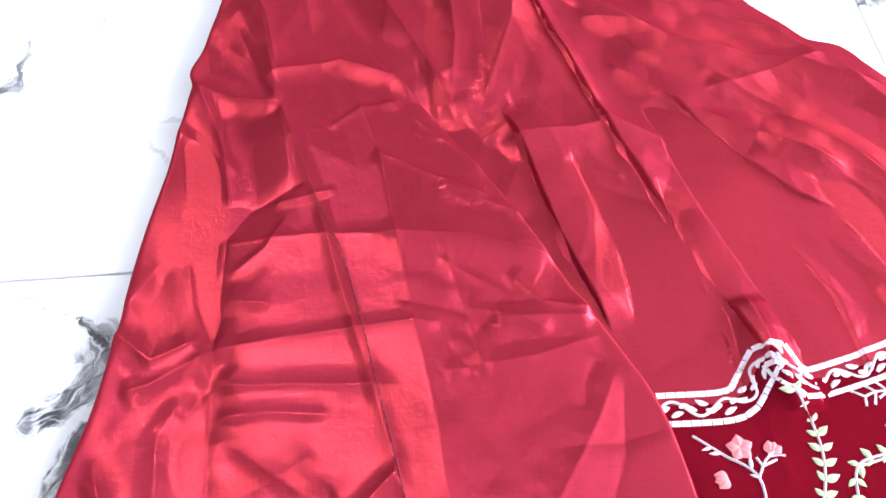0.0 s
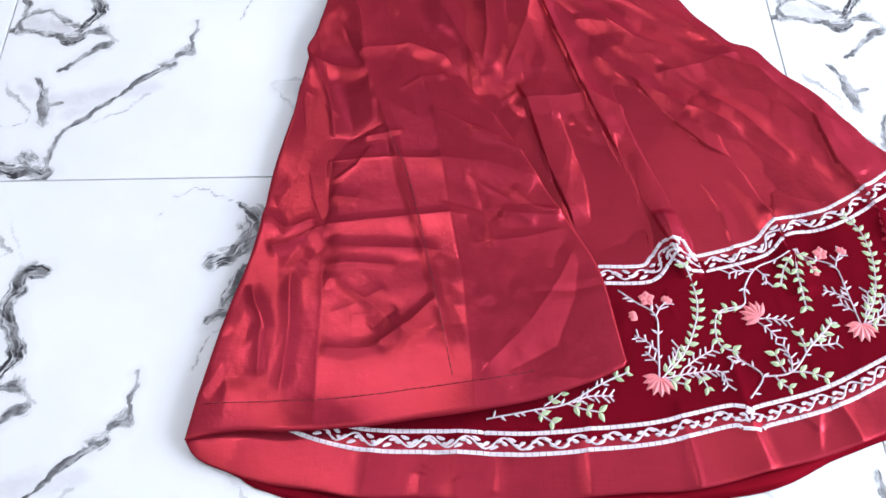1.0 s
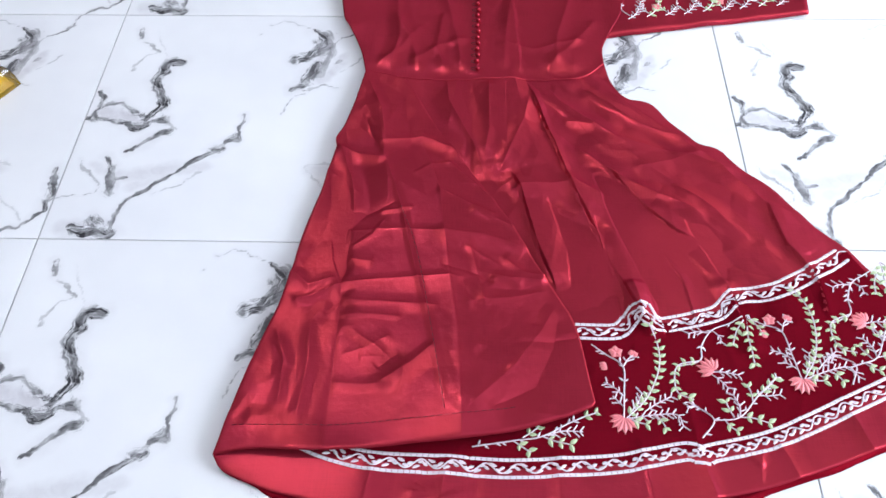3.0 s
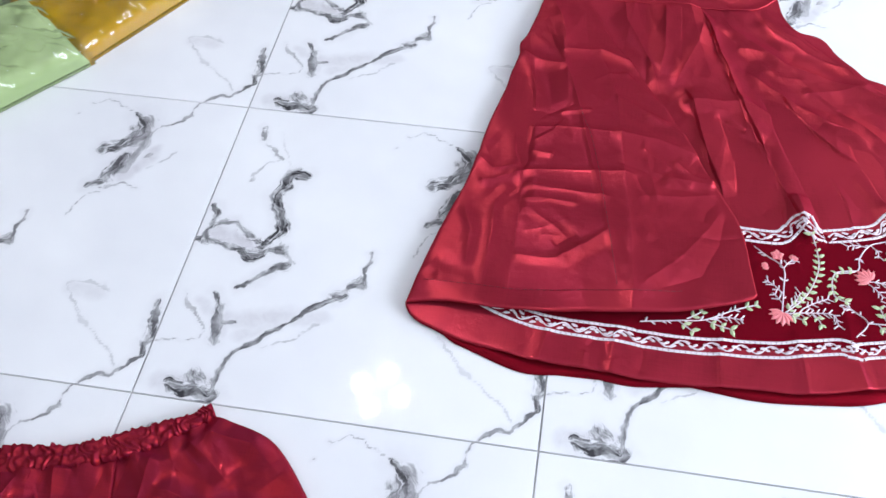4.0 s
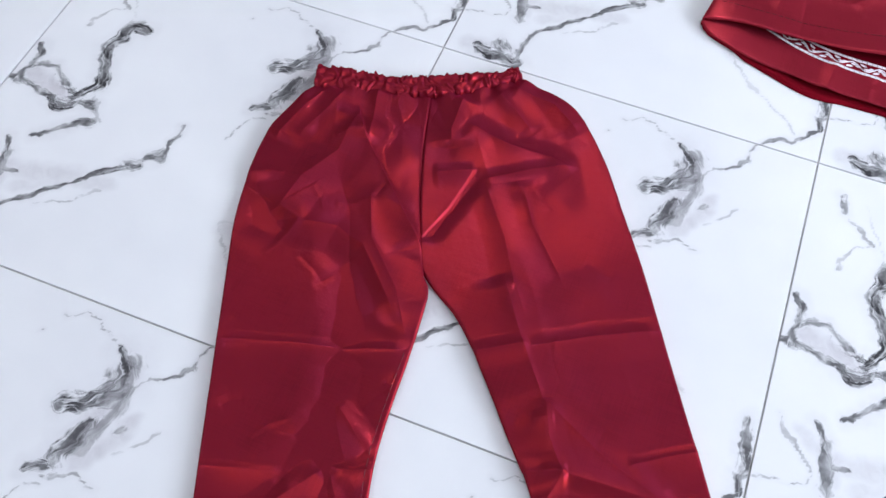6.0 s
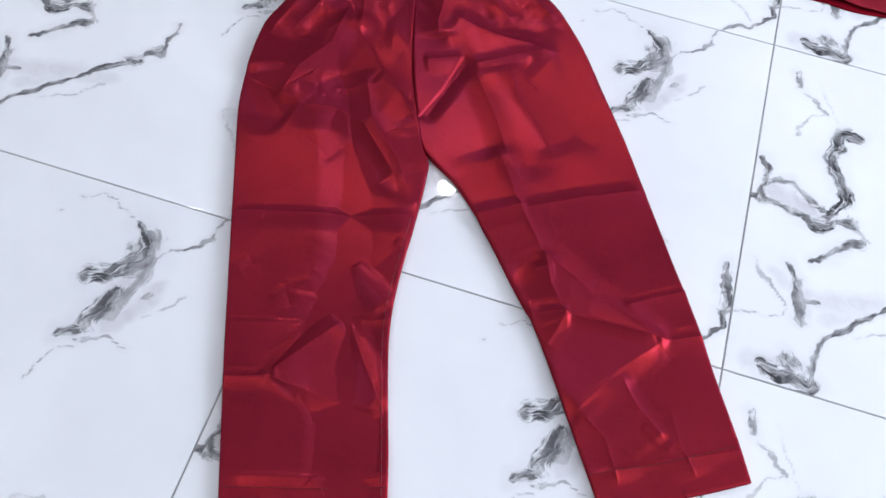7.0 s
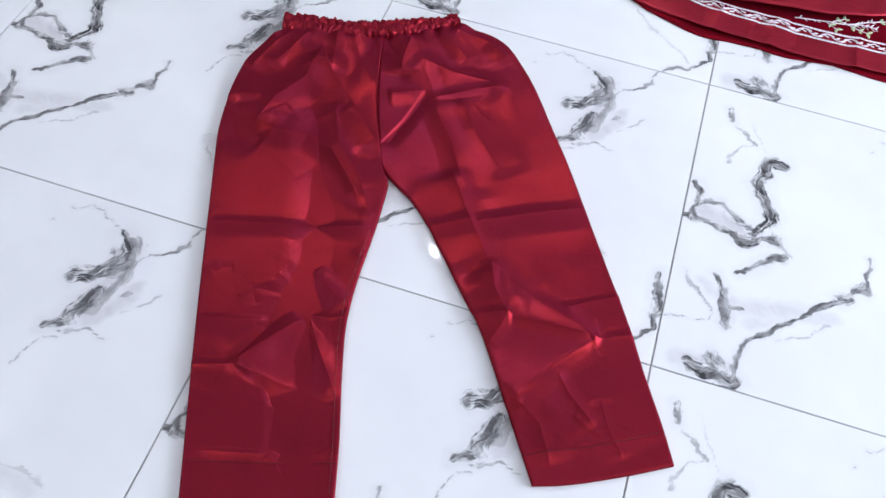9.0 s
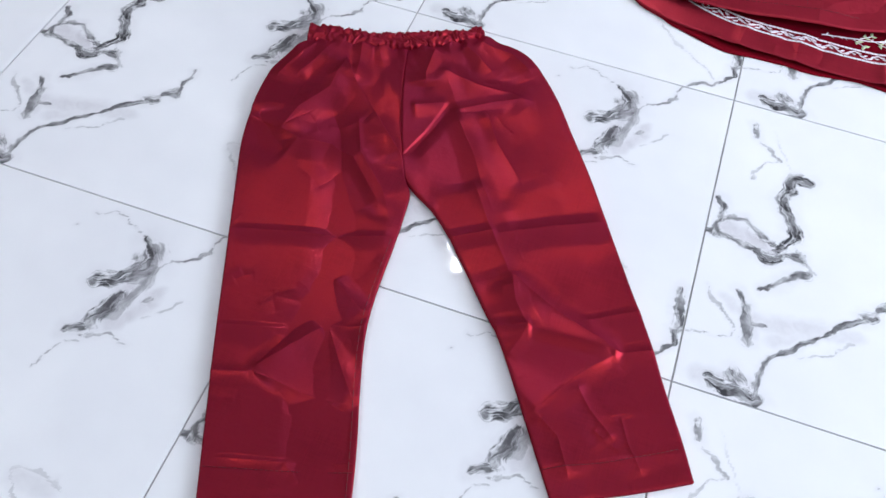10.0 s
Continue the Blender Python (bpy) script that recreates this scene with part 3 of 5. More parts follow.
SKIRT_FOLDS = [
    ("pleat", [(0.820, 1.010), (0.835, 0.953), (0.870, 0.817), (0.891, 0.731), (0.923, 0.643), (0.952, 0.553), (0.979, 0.471), (0.990, 0.400)], 0.009, 0.050),
    ("pleat", [(0.925, 0.660), (0.936, 0.609), (0.950, 0.546), (0.955, 0.486), (0.957, 0.430)], -0.010, 0.030),
    ("pleat", [(0.930, 0.760), (0.960, 0.640), (1.000, 0.520), (1.020, 0.420)], -0.010, 0.110),
    ("pleat", [(0.850, 0.700), (0.860, 0.663), (0.880, 0.588), (0.882, 0.519), (0.902, 0.467)], -0.008, 0.045),
    ("pleat", [(0.790, 0.760), (0.812, 0.690), (0.830, 0.600), (0.860, 0.500)], 0.009, 0.085),
    ("pleat", [(0.960, 0.770), (0.969, 0.755), (1.024, 0.672), (1.058, 0.632), (1.090, 0.615)], 0.006, 0.035),
    ("pleat", [(1.020, 0.640), (1.028, 0.597), (1.058, 0.525), (1.068, 0.440)], 0.006, 0.040),
    ("pleat", [(1.075, 0.660), (1.085, 0.626), (1.103, 0.585), (1.127, 0.514), (1.145, 0.420)], -0.008, 0.090),
    ("tent", [(0.670, 1.010), (0.678, 0.930), (0.722, 0.825), (0.750, 0.730)], 0.010, (0.040, 0.018)),
    ("tent", [(0.752, 1.000), (0.752, 0.936), (0.753, 0.853), (0.743, 0.776)], 0.008, (0.030, 0.026)),
    ("tent", [(0.771, 0.756), (0.795, 0.820), (0.815, 0.880), (0.828, 0.953)], 0.007, (0.024, 0.030)),
    ("tent", [(0.860, 0.990), (0.881, 0.939), (0.977, 0.841), (1.110, 0.789), (1.198, 0.747)], 0.010, (0.030, 0.040)),
    ("tent", [(0.890, 0.830), (0.907, 0.815), (0.973, 0.754), (1.088, 0.677), (1.12, 0.65)], 0.006, (0.026, 0.020)),
    ("tent", [(0.920, 0.980), (1.020, 0.880), (1.120, 0.820)], 0.008, (0.026, 0.026)),
    ("tent", [(1.000, 0.770), (1.034, 0.775), (1.130, 0.800)], 0.006, (0.016, 0.022)),
    ("tent", [(0.780, 0.715), (0.861, 0.722), (0.894, 0.731), (0.945, 0.706), (0.980, 0.720)], 0.006, (0.026, 0.012)),
    ("tent", [(0.960, 0.980), (1.060, 0.870), (1.160, 0.760), (1.240, 0.660)], 0.008, (0.040, 0.024)),
    ("tent", [(1.060, 0.740), (1.110, 0.700), (1.180, 0.600)], 0.005, (0.030, 0.018)),
    ("pleat", [(1.215, 0.700), (1.230, 0.600), (1.260, 0.530), (1.270, 0.450)], 0.007, 0.060),
    ("tent", [(0.976, 0.530), (0.986, 0.470), (0.996, 0.410)], 0.010, (0.018, 0.022)),
    ("tent", [(1.120, 0.540), (1.138, 0.490), (1.150, 0.380)], 0.007, (0.024, 0.030)),
    ("tent", [(1.035, 0.320), (1.046, 0.220), (1.062, 0.130)], 0.003, (0.018, 0.036)),
    ("tent", [(0.855, 0.240), (0.848, 0.180), (0.850, 0.110)], 0.0028, (0.034, 0.020)),
    ("tent", [(0.700, 0.225), (0.690, 0.170), (0.690, 0.110)], 0.0028, (0.040, 0.022)),
    ("tent", [(0.960, 0.260), (0.970, 0.190), (0.976, 0.110)], 0.0032, (0.036, 0.022)),
    ("tent", [(0.600, 0.220), (0.590, 0.180), (0.580, 0.110)], 0.0028, (0.034, 0.022)),
    ("tent", [(1.150, 0.260), (1.165, 0.220), (1.180, 0.150)], 0.0028, (0.030, 0.022)),
    ("tent", [(1.250, 0.330), (1.270, 0.280), (1.290, 0.200)], 0.0028, (0.030, 0.022)),
] + crumples(3, 30, (0.66, 1.30, 0.50, 1.00), -62, 30, 0.0018, 0.040) + crumples(4, 24, (0.45, 1.30, 0.12, 0.42), -80, 30, 0.0012, 0.03)
FLAP_FOLDS = [
    ("tent", [(0.500, 0.830), (0.508, 0.799), (0.529, 0.663), (0.524, 0.551), (0.521, 0.503), (0.524, 0.396), (0.523, 0.292), (0.525, 0.180)], -0.005, (0.160, 0.110)),
    ("tent", [(0.625, 0.840), (0.645, 0.785), (0.669, 0.700), (0.680, 0.606), (0.691, 0.513), (0.705, 0.421), (0.714, 0.284), (0.718, 0.190)], 0.010, (0.140, 0.160)),
    ("pleat", [(0.478, 0.740), (0.482, 0.709), (0.494, 0.615), (0.504, 0.552), (0.520, 0.507)], -0.007, 0.035),
    ("tent", [(0.485, 0.815), (0.502, 0.775), (0.520, 0.720), (0.530, 0.640)], 0.0056, (0.022, 0.018)),
    ("tent", [(0.540, 0.850), (0.575, 0.767), (0.607, 0.659), (0.623, 0.585), (0.661, 0.430), (0.696, 0.270)], 0.0019, (0.012, 0.008)),
    ("tent", [(0.510, 0.616), (0.533, 0.613), (0.601, 0.612), (0.669, 0.603), (0.69, 0.60)], 0.0025, (0.016, 0.040)),
    ("tent", [(0.500, 0.500), (0.526, 0.506), (0.584, 0.511), (0.688, 0.513), (0.72, 0.51)], 0.0031, (0.012, 0.045)),
    ("tent", [(0.520, 0.474), (0.548, 0.470), (0.598, 0.466), (0.680, 0.456)], 0.0025, (0.020, 0.020)),
    ("tent", [(0.590, 0.322), (0.608, 0.333), (0.637, 0.353), (0.675, 0.390)], 0.0031, (0.014, 0.026)),
    ("tent", [(0.660, 0.603), (0.675, 0.602), (0.743, 0.597), (0.812, 0.574), (0.825, 0.565)], 0.0050, (0.016, 0.040)),
    ("tent", [(0.720, 0.660), (0.741, 0.648), (0.791, 0.621), (0.800, 0.615)], 0.0031, (0.016, 0.020)),
    ("tent", [(0.670, 0.770), (0.691, 0.756), (0.730, 0.713), (0.775, 0.670)], 0.0037, (0.018, 0.030)),
    ("tent", [(0.660, 0.700), (0.710, 0.670), (0.770, 0.640)], 0.0031, (0.018, 0.024)),
    ("tent", [(0.750, 0.511), (0.797, 0.512), (0.845, 0.510)], 0.0043, (0.012, 0.016)),
    ("tent", [(0.770, 0.556), (0.783, 0.546), (0.805, 0.526), (0.850, 0.517)], 0.0037, (0.016, 0.018)),
    ("tent", [(0.710, 0.462), (0.731, 0.468), (0.788, 0.476), (0.850, 0.494)], 0.0025, (0.016, 0.030)),
    ("tent", [(0.720, 0.270), (0.736, 0.294), (0.792, 0.356), (0.831, 0.416), (0.858, 0.470)], 0.0031, (0.050, 0.040)),
    ("tent", [(0.750, 0.280), (0.820, 0.320), (0.848, 0.388), (0.860, 0.460)], -0.0025, (0.030, 0.036)),
    ("tent", [(0.478, 0.812), (0.523, 0.788), (0.575, 0.770)], 0.0050, (0.022, 0.014)),
    ("tent", [(0.550, 0.806), (0.566, 0.814), (0.633, 0.830), (0.692, 0.796), (0.720, 0.775)], 0.0056, (0.024, 0.018)),
    ("tent", [(0.520, 1.000), (0.556, 0.900), (0.570, 0.810)], 0.0037, (0.020, 0.026)),
    ("tent", [(0.430, 0.535), (0.470, 0.500), (0.515, 0.520)], 0.0037, (0.016, 0.020)),
    ("tent", [(0.445, 0.470), (0.475, 0.480), (0.520, 0.505)], 0.0031, (0.016, 0.018)),
    ("tent", [(0.430, 0.420), (0.450, 0.360), (0.452, 0.280)], 0.0025, (0.020, 0.018)),
    ("tent", [(0.480, 0.440), (0.486, 0.360), (0.480, 0.260)], 0.0019, (0.018, 0.018)),
] + crumples(5, 26, (0.42, 0.86, 0.26, 0.98), 5, 28, 0.0016, 0.034) + crumples(6, 16, (0.42, 0.88, 0.26, 0.98), -70, 25, 0.0014, 0.050)


def skirt_z(x, y, s=None, t=None):
    right = np.clip((x - 0.60) / 0.12, 0, 1)
    right = np.maximum(right, np.clip((0.24 - y) / 0.03, 0, 1))
    fan = np.arctan2(y - 1.40, x - 0.74)
    upper = np.clip((y - 0.42) / 0.1, 0, 1)
    h = 0.009 + right * creases(x, y, SKIRT_FOLDS) + 0.0012 * vnoise(x, y, 0.09)
    h = h + right * upper * (0.0075 * facets(fan * 0.45, np.hypot(x - 0.74, y - 1.40), 0.042, 2, math.pi / 2, 4.0) + 0.0050 * facets(x, y, 0.050, 8, -0.9, 1.8) + 0.0018 * facets(x, y, 0.021, 5, -0.9, 1.6))
    h = h + (1 - upper) * (0.0010 * facets(fan * 0.45, np.hypot(x - 0.74, y - 1.40), 0.030, 3, math.pi / 2, 3.0) + 0.0004 * facets(x, y, 0.024, 4))
    h = np.maximum(h, 0.0058 + 0.001 * vnoise(x, y, 0.05))
    rim = to_line(x, y, HEM)[0]
    return h + 0.0040 * np.exp(-rim / 0.03) * np.clip((x - 0.46) / 0.08, 0, 1) - 0.0012 * np.exp(-rim / 0.006)


def flap_z(x, y, s=None, t=None):
    inset = to_line(x, y, LEFT_EDGE)[0]
    rim = to_line(x, y, FLAP_HEM)[0]
    lift = 0.016 + 0.006 * np.clip(inset / 0.12, 0, 1) + 0.006 * np.exp(-rim / 0.06) * np.clip(inset / 0.10, 0, 1)
    h = lift + creases(x, y, FLAP_FOLDS) + 0.0008 * vnoise(x, y, 0.08, 2)
    high = np.clip((y - 0.58) / 0.15, 0, 1)
    busy = np.clip(0.45 + 0.9 * vnoise(x, y, 0.11, 61), 0.15, 1.2) * np.clip(rim / 0.06, 0.3, 1)
    h = h + (0.0022 + 0.0048 * high) * facets(x, y, 0.062, 3, 1.75, 1.9) + busy * (0.0022 + 0.0014 * high) * facets(x, y, 0.034, 5, 0.1, 1.8) + busy * 0.0014 * facets(x, y, 0.017, 6)
    return np.maximum(h, 0.0136 + 0.0008 * vnoise(x, y, 0.05, 44))


def ribbon(verts, faces, pts, width, rise, lift=0.0006, surface=skirt_z):
    """A raised line of stitches laid along points on the skirt."""
    pts = np.array(pts, float)
    way = np.gradient(pts, axis=0)
    way /= np.maximum(np.hypot(*way.T)[:, None], 1e-9)
    across = np.stack((-way[:, 1], way[:, 0]), 1) * np.broadcast_to(np.asarray(width, float).reshape(-1, 1), (len(pts), 1)) / 2
    k = len(verts)
    z = surface(pts[:, 0], pts[:, 1]) + lift + 0.0006
    taper = np.ones(len(pts))
    for p, a, h, f in zip(pts, across, z, taper):
        verts += [(*(p + a), h - 0.0004), (*p, h + rise), (*(p - a), h - 0.0004)]
    for i in range(len(pts) - 1):
        q = k + 3 * i
        faces += [(q, q + 3, q + 4, q + 1), (q + 1, q + 4, q + 5, q + 2)]
    return verts, faces


def petal_mesh(name, mat, length, width, rise):
    """A satin-stitched leaf or petal that points along +y."""
    verts, faces = [(0, 0, 0)], []
    n = 6
    for i in range(1, n):
        f = i / n
        w = width / 2 * math.sin(math.pi * f ** 0.8)
        verts += [(-w, length * f, 0), (0, length * f, rise * math.sin(math.pi * f)), (w, length * f, 0)]
    verts.append((0, length, 0))
    tip = len(verts) - 1
    faces += [(0, 2, 1), (0, 3, 2)]
    for i in range(n - 2):
        q = 1 + 3 * i
        faces += [(q, q + 1, q + 4, q + 3), (q + 1, q + 2, q + 5, q + 4)]
    faces += [(tip - 3, tip - 2, tip), (tip - 2, tip - 1, tip)]
    me = bpy.data.meshes.new(name)
    me.from_pydata(verts, [], faces)
    me.materials.append(mat)
    return me


LEAF = petal_mesh("leaf", GREEN_T, 0.013, 0.0066, 0.0014)
PALE_LEAF = petal_mesh("pale_leaf", WHITE_T, 0.011, 0.0036, 0.0010)
PETAL = petal_mesh("petal", PINK_T, 0.019, 0.0075, 0.0015)
ROUND_PETAL = petal_mesh("round_petal", PINK_T, 0.010, 0.009, 0.0012)


def stitch(name, mesh, parent, x, y, angle, size=1.0, surface=skirt_z):
    """Lays a leaf or petal on the skirt; angle is the way it points, in degrees from +x."""
    ob = part(name, mesh, None, parent)
    z = float(surface(np.array([x]), np.array([y]))[0]) + 0.0014
    ob.matrix_local = pose(x, y, z, 0, 0, angle - 90) @ Matrix.Scale(size, 4)
    return ob


def sprig(dress, label, stems, flowers, surface=skirt_z):
    """An embroidered sprig: stems, paired leaves, and pink flowers. stems: points and style (leafy, fern, bare)."""
    rng = random.Random(len(stems) * 31 + int(stems[0][0][0][0] * 1000))
    verts, faces = [], []
    plant = part("embroidered_sprig", ([(0, 0, -5)], []), WHITE_T, dress, label)
    for pts, style in stems:
        length = sum(math.dist(a, b) for a, b in zip(pts, pts[1:]))
        line = smooth(pts, max(6, int(length / 0.004)))
        ribbon(verts, faces, line, 0.0023 if style != "fern" else 0.0021, 0.0012, 0.0006, surface)
        way = np.gradient(line, axis=0)
        step = 3 if style == "leafy" else 2
        for i in range(2, len(line), step):
            base = math.degrees(math.atan2(way[i][1], way[i][0]))
            for side in (-1, 1):
                if style == "bare" and rng.random() < 0.75:
                    continue
                turn = base + side * rng.uniform(35, 62)
                x, y = line[i]
                if style == "leafy":
                    stitch("leaf", LEAF, plant, x, y, turn, rng.uniform(0.7, 1.1), surface)
                elif style == "fern":
                    r = rng.uniform(0.008, 0.013)
                    end = (x + r * math.cos(radians(turn)), y + r * math.sin(radians(turn)))
                    ribbon(verts, faces, [line[i], end], 0.0023, 0.001, 0.0006, surface)
                else:
                    stitch("leaf", PALE_LEAF, plant, x, y, turn, rng.uniform(0.7, 1.0), surface)
    for x, y, kind, heading in flowers:
        if kind == "fan":
            for a in range(-80, 81, 23):
                stitch("petal", PETAL, plant, x, y, heading + a, 1.45 - abs(a) / 260, surface)
        elif kind == "round":
            for a in range(0, 360, 72):
                stitch("petal", ROUND_PETAL, plant, x, y, heading + a, 1.15, surface)
        else:
            for a in (-30, 0, 30):
                stitch("petal", ROUND_PETAL, plant, x, y, heading + a, 1.15, surface)
    me = bpy.data.meshes.new("embroidered_sprig")
    me.from_pydata(verts, [], faces)
    me.materials.append(WHITE_T)
    plant.data = me
    return plant


def border(dress, name, label, pts, width):
    """A white embroidered border: two ladders of stitches and a running vine with drops between them."""
    length = sum(math.dist(a, b) for a, b in zip(pts, pts[1:]))
    n = int(length / 0.001)
    line = smooth(pts, n)
    way = np.gradient(line, axis=0)
    way /= np.hypot(*way.T)[:, None]
    across = np.stack((-way[:, 1], way[:, 0]), 1)
    band = part(name, ([(0, 0, -5)], []), WHITE_T, dress, label)
    verts, faces = [], []
    for side in (-1, 1):
        edge = line + across * side * width * 0.40
        for i in range(0, n - 9, 8):
            a, c = edge[i], edge[i + 7] + (edge[i + 8] - edge[i + 7]) * 0.45
            ribbon(verts, faces, [a, (a + c) / 2, c], 0.0052, 0.0007)
    d = np.arange(n) * length / n
    period = 0.044
    phase = d / period * 2 * math.pi
    vine = line + across * (np.sin(phase) * width * 0.21)[:, None]
    ribbon(verts, faces, vine[::2], 0.0026, 0.0009)
    half = int(period / 2 / (length / n))
    for k, i in enumerate(range(half // 2, n - half, half)):
        side = -1 if k % 2 else 1
        for start, turn, size, reach in ((-1, -0.34, 11, 0.22), (6, 0.16, 9, 0.10), (-9, -0.10, 9, 0.26)):
            j = np.arange(size)
            at = np.clip(i + start + j, 0, n - 1)
            off = side * width * (turn * 0.55 + reach * 0.55 * np.sin(j / (size - 1) * 1.6) - 0.04)
            drop = line[at] + across[at] * off[:, None]
            ribbon(verts, faces, drop, 0.0010 + 0.0038 * np.sin(np.pi * (j + 0.6) / size), 0.0010)
    me = bpy.data.meshes.new(name)
    me.from_pydata(verts, [], faces)
    me.materials.append(WHITE_T)
    band.data = me
    return band


def build_dress():
    dress = thing("dress", "maroon taffeta dress with embroidered hem, spread on the floor", "dress")
    low = [(x, y - 0.010 - 0.007 * math.sin(14 * x) - 0.004 * math.sin(37 * x)) if 0.45 < x < 1.45 else (x, y) for x, y in smooth(HEM, 60).tolist()]
    def skirt_grain(x, y):
        fan = np.arctan2(y - 1.35, x - 0.74)
        seams = [(0.66, 1.0, 0.84, 0.55), (0.835, 0.953, 0.979, 0.471), (0.93, 0.98, 1.127, 0.514), (1.0, 0.9, 1.26, 0.53)]
        count = sum(((x - x0) * (y1 - y0) - (y - y0) * (x1 - x0) < 0).astype(int) for x0, y0, x1, y1 in seams)
        rim = np.where(to_line(x, y, HEM)[0] < 0.07, math.pi / 2, 0)
        return fan + rim + np.where(count % 2 == 1, math.pi / 2, 0) + 0.15 * vnoise(x, y, 0.12, 31)

    def flap_grain(x, y):
        d1, s1, _ = to_line(x, y, FLAP_FOLDS[0][1])
        d2, s2, _ = to_line(x, y, FLAP_FOLDS[1][1])
        middle = (s1 > 0) & (s2 < 0) & (y < 0.83)
        return np.where(middle, math.pi / 2, 0) + 0.12 * vnoise(x, y, 0.12, 33)

    part("under_skirt", patch(WAIST, low, LEFT_EDGE, RIGHT_EDGE, 90, 90, lambda x, y, s, t: 0.0030 + 0.0008 * vnoise(x, y, 0.06, 9) + 0.002 * t ** 8 * np.abs(vnoise(x, y, 0.04, 19)), 0.0012, 0.004),
         DEEP, dress, "darker lining below the hem", True)
    skirt = part("skirt", patch(WAIST, HEM, LEFT_EDGE, RIGHT_EDGE, 551, 551, skirt_z, 0.0012, 0.003), RED, dress, "gathered maroon skirt panel", True)
    flap = part("folded_panel", patch([(0.516, 1.020), (0.556, 1.006), (0.596, 0.989)], FLAP_HEM, LEFT_EDGE, FLAP_EDGE, 271, 551, flap_z, 0.0012, 0.006),
         RED, dress, "side panel folded over the front", True)
    weave(skirt, skirt_grain)
    weave(flap, flap_grain)
    # bodice, sleeves
    body_folds = [("ridge", [(0.560, 1.20), (0.600, 1.10), (0.620, 1.01)], 0.006, 0.012), ("ridge", [(0.660, 1.20), (0.650, 1.08), (0.672, 1.0)], 0.006, 0.012),
                  ("pleat", [(0.815, 1.005), (0.810, 1.10), (0.80, 1.25)], 0.006, 0.03), ("ridge", [(0.860, 1.02), (0.920, 1.10), (0.97, 1.18)], 0.007, 0.012),
                  ("ridge", [(0.735, 1.005), (0.735, 1.25)], 0.003, 0.006), ("tent", [(0.56, 1.01), (0.575, 1.12), (0.56, 1.30)], 0.006, (0.03, 0.02)), ("tent", [(0.70, 1.01), (0.69, 1.10), (0.66, 1.28)], 0.005, (0.02, 0.03)), ("tent", [(0.78, 1.01), (0.785, 1.12), (0.80, 1.28)], 0.005, (0.03, 0.02)), ("tent", [(0.88, 1.02), (0.885, 1.12), (0.93, 1.30)], 0.006, (0.03, 0.024)), ("tent", [(0.60, 1.04), (0.66, 1.09), (0.72, 1.11)], 0.004, (0.02, 0.02)), ("tent", [(0.76, 1.10), (0.84, 1.08), (0.95, 1.11)], 0.004, (0.02, 0.02)), ("ridge", [(0.53, 1.03), (0.58, 1.08), (0.62, 1.16)], 0.005, 0.01)]
    body_z = lambda x, y, s=None, t=None: 0.014 + creases(x, y, body_folds) + 0.001 * vnoise(x, y, 0.06, 7) + 0.0035 * facets(x, y, 0.05, 18, 1.5, 2.2) + 0.001 * facets(x, y, 0.025, 4)
    waist_blend = lambda x, y: np.exp(-(to_line(x, y, WAIST)[0] / 0.02) ** 2)
    loose = body_z
    body_z = lambda x, y, s=None, t=None: loose(x, y) * (1 - waist_blend(x, y)) + (skirt_z(x, y) + 0.0015) * waist_blend(x, y)
    part("bodice", patch([(0.470, 1.46), (0.60, 1.50), (0.66, 1.44), (0.74, 1.42), (0.82, 1.44), (0.88, 1.50), (1.02, 1.46)], [(x, y - 0.007) for x, y in WAIST],
                         [(0.470, 1.46), (0.445, 1.30), (0.456, 1.191), (0.471, 1.153), (0.500, 1.081), (0.516, 1.013)],
                         [(1.02, 1.46), (1.03, 1.25), (0.991, 1.139), (0.980, 1.113), (0.972, 1.085), (0.972, 1.043)], 181, 181, body_z, 0.0012, 0.0015),
         RED, dress, "fitted maroon bodice with a button placket", True)
    sleeve_z = lambda x, y, s, t: 0.014 + 0.003 * vnoise(x, y, 0.05, 3)
    part("sleeve", patch([(1.01, 1.40), (1.20, 1.385), (1.415, 1.37)], [(0.975, 1.130), (1.201, 1.172), (1.396, 1.208)], [(1.01, 1.40), (1.0, 1.26), (0.975, 1.130)], [(1.415, 1.37), (1.405, 1.28), (1.396, 1.208)], 70, 40, sleeve_z, 0.006),
         RED, dress, "half sleeve with an embroidered cuff edge", True)
    part("sleeve", patch([(0.18, 1.62), (0.32, 1.58), (0.48, 1.44)], [(0.14, 1.46), (0.30, 1.38), (0.452, 1.25)], [(0.18, 1.62), (0.14, 1.46)], [(0.48, 1.44), (0.452, 1.25)], 60, 30, sleeve_z, 0.006), RED, dress, "", True)
    bm = bmesh.new()
    bmesh.ops.create_uvsphere(bm, u_segments=12, v_segments=8, radius=0.0048)
    button = None
    for i in range(15):
        y = 1.018 + 0.0185 * i
        if button is None:
            button = part("button", bm, RED, dress, "cloth-covered ball button", True)
            ob = button
        else:
            ob = part("button", button.data, None, dress)
        ob.location = (0.729 + 0.001 * (-1) ** i, y, float(body_z(np.array([0.729]), np.array([y]))[0]) + 0.004)
        verts, faces = [], []
        loop = [(0.729 - 0.012 * math.sin(a), y + 0.004 * math.cos(a)) for a in np.linspace(0, math.pi, 7)]
        for a, b in loop:
            verts.append((a, b, float(body_z(np.array([a]), np.array([b]))[0]) + 0.002))
        for a, b in loop:
            verts.append((a - 0.0005, b + 0.0018, float(body_z(np.array([a]), np.array([b]))[0]) + 0.0024))
        faces = [(k, k + 1, k + 8, k + 7) for k in range(6)]
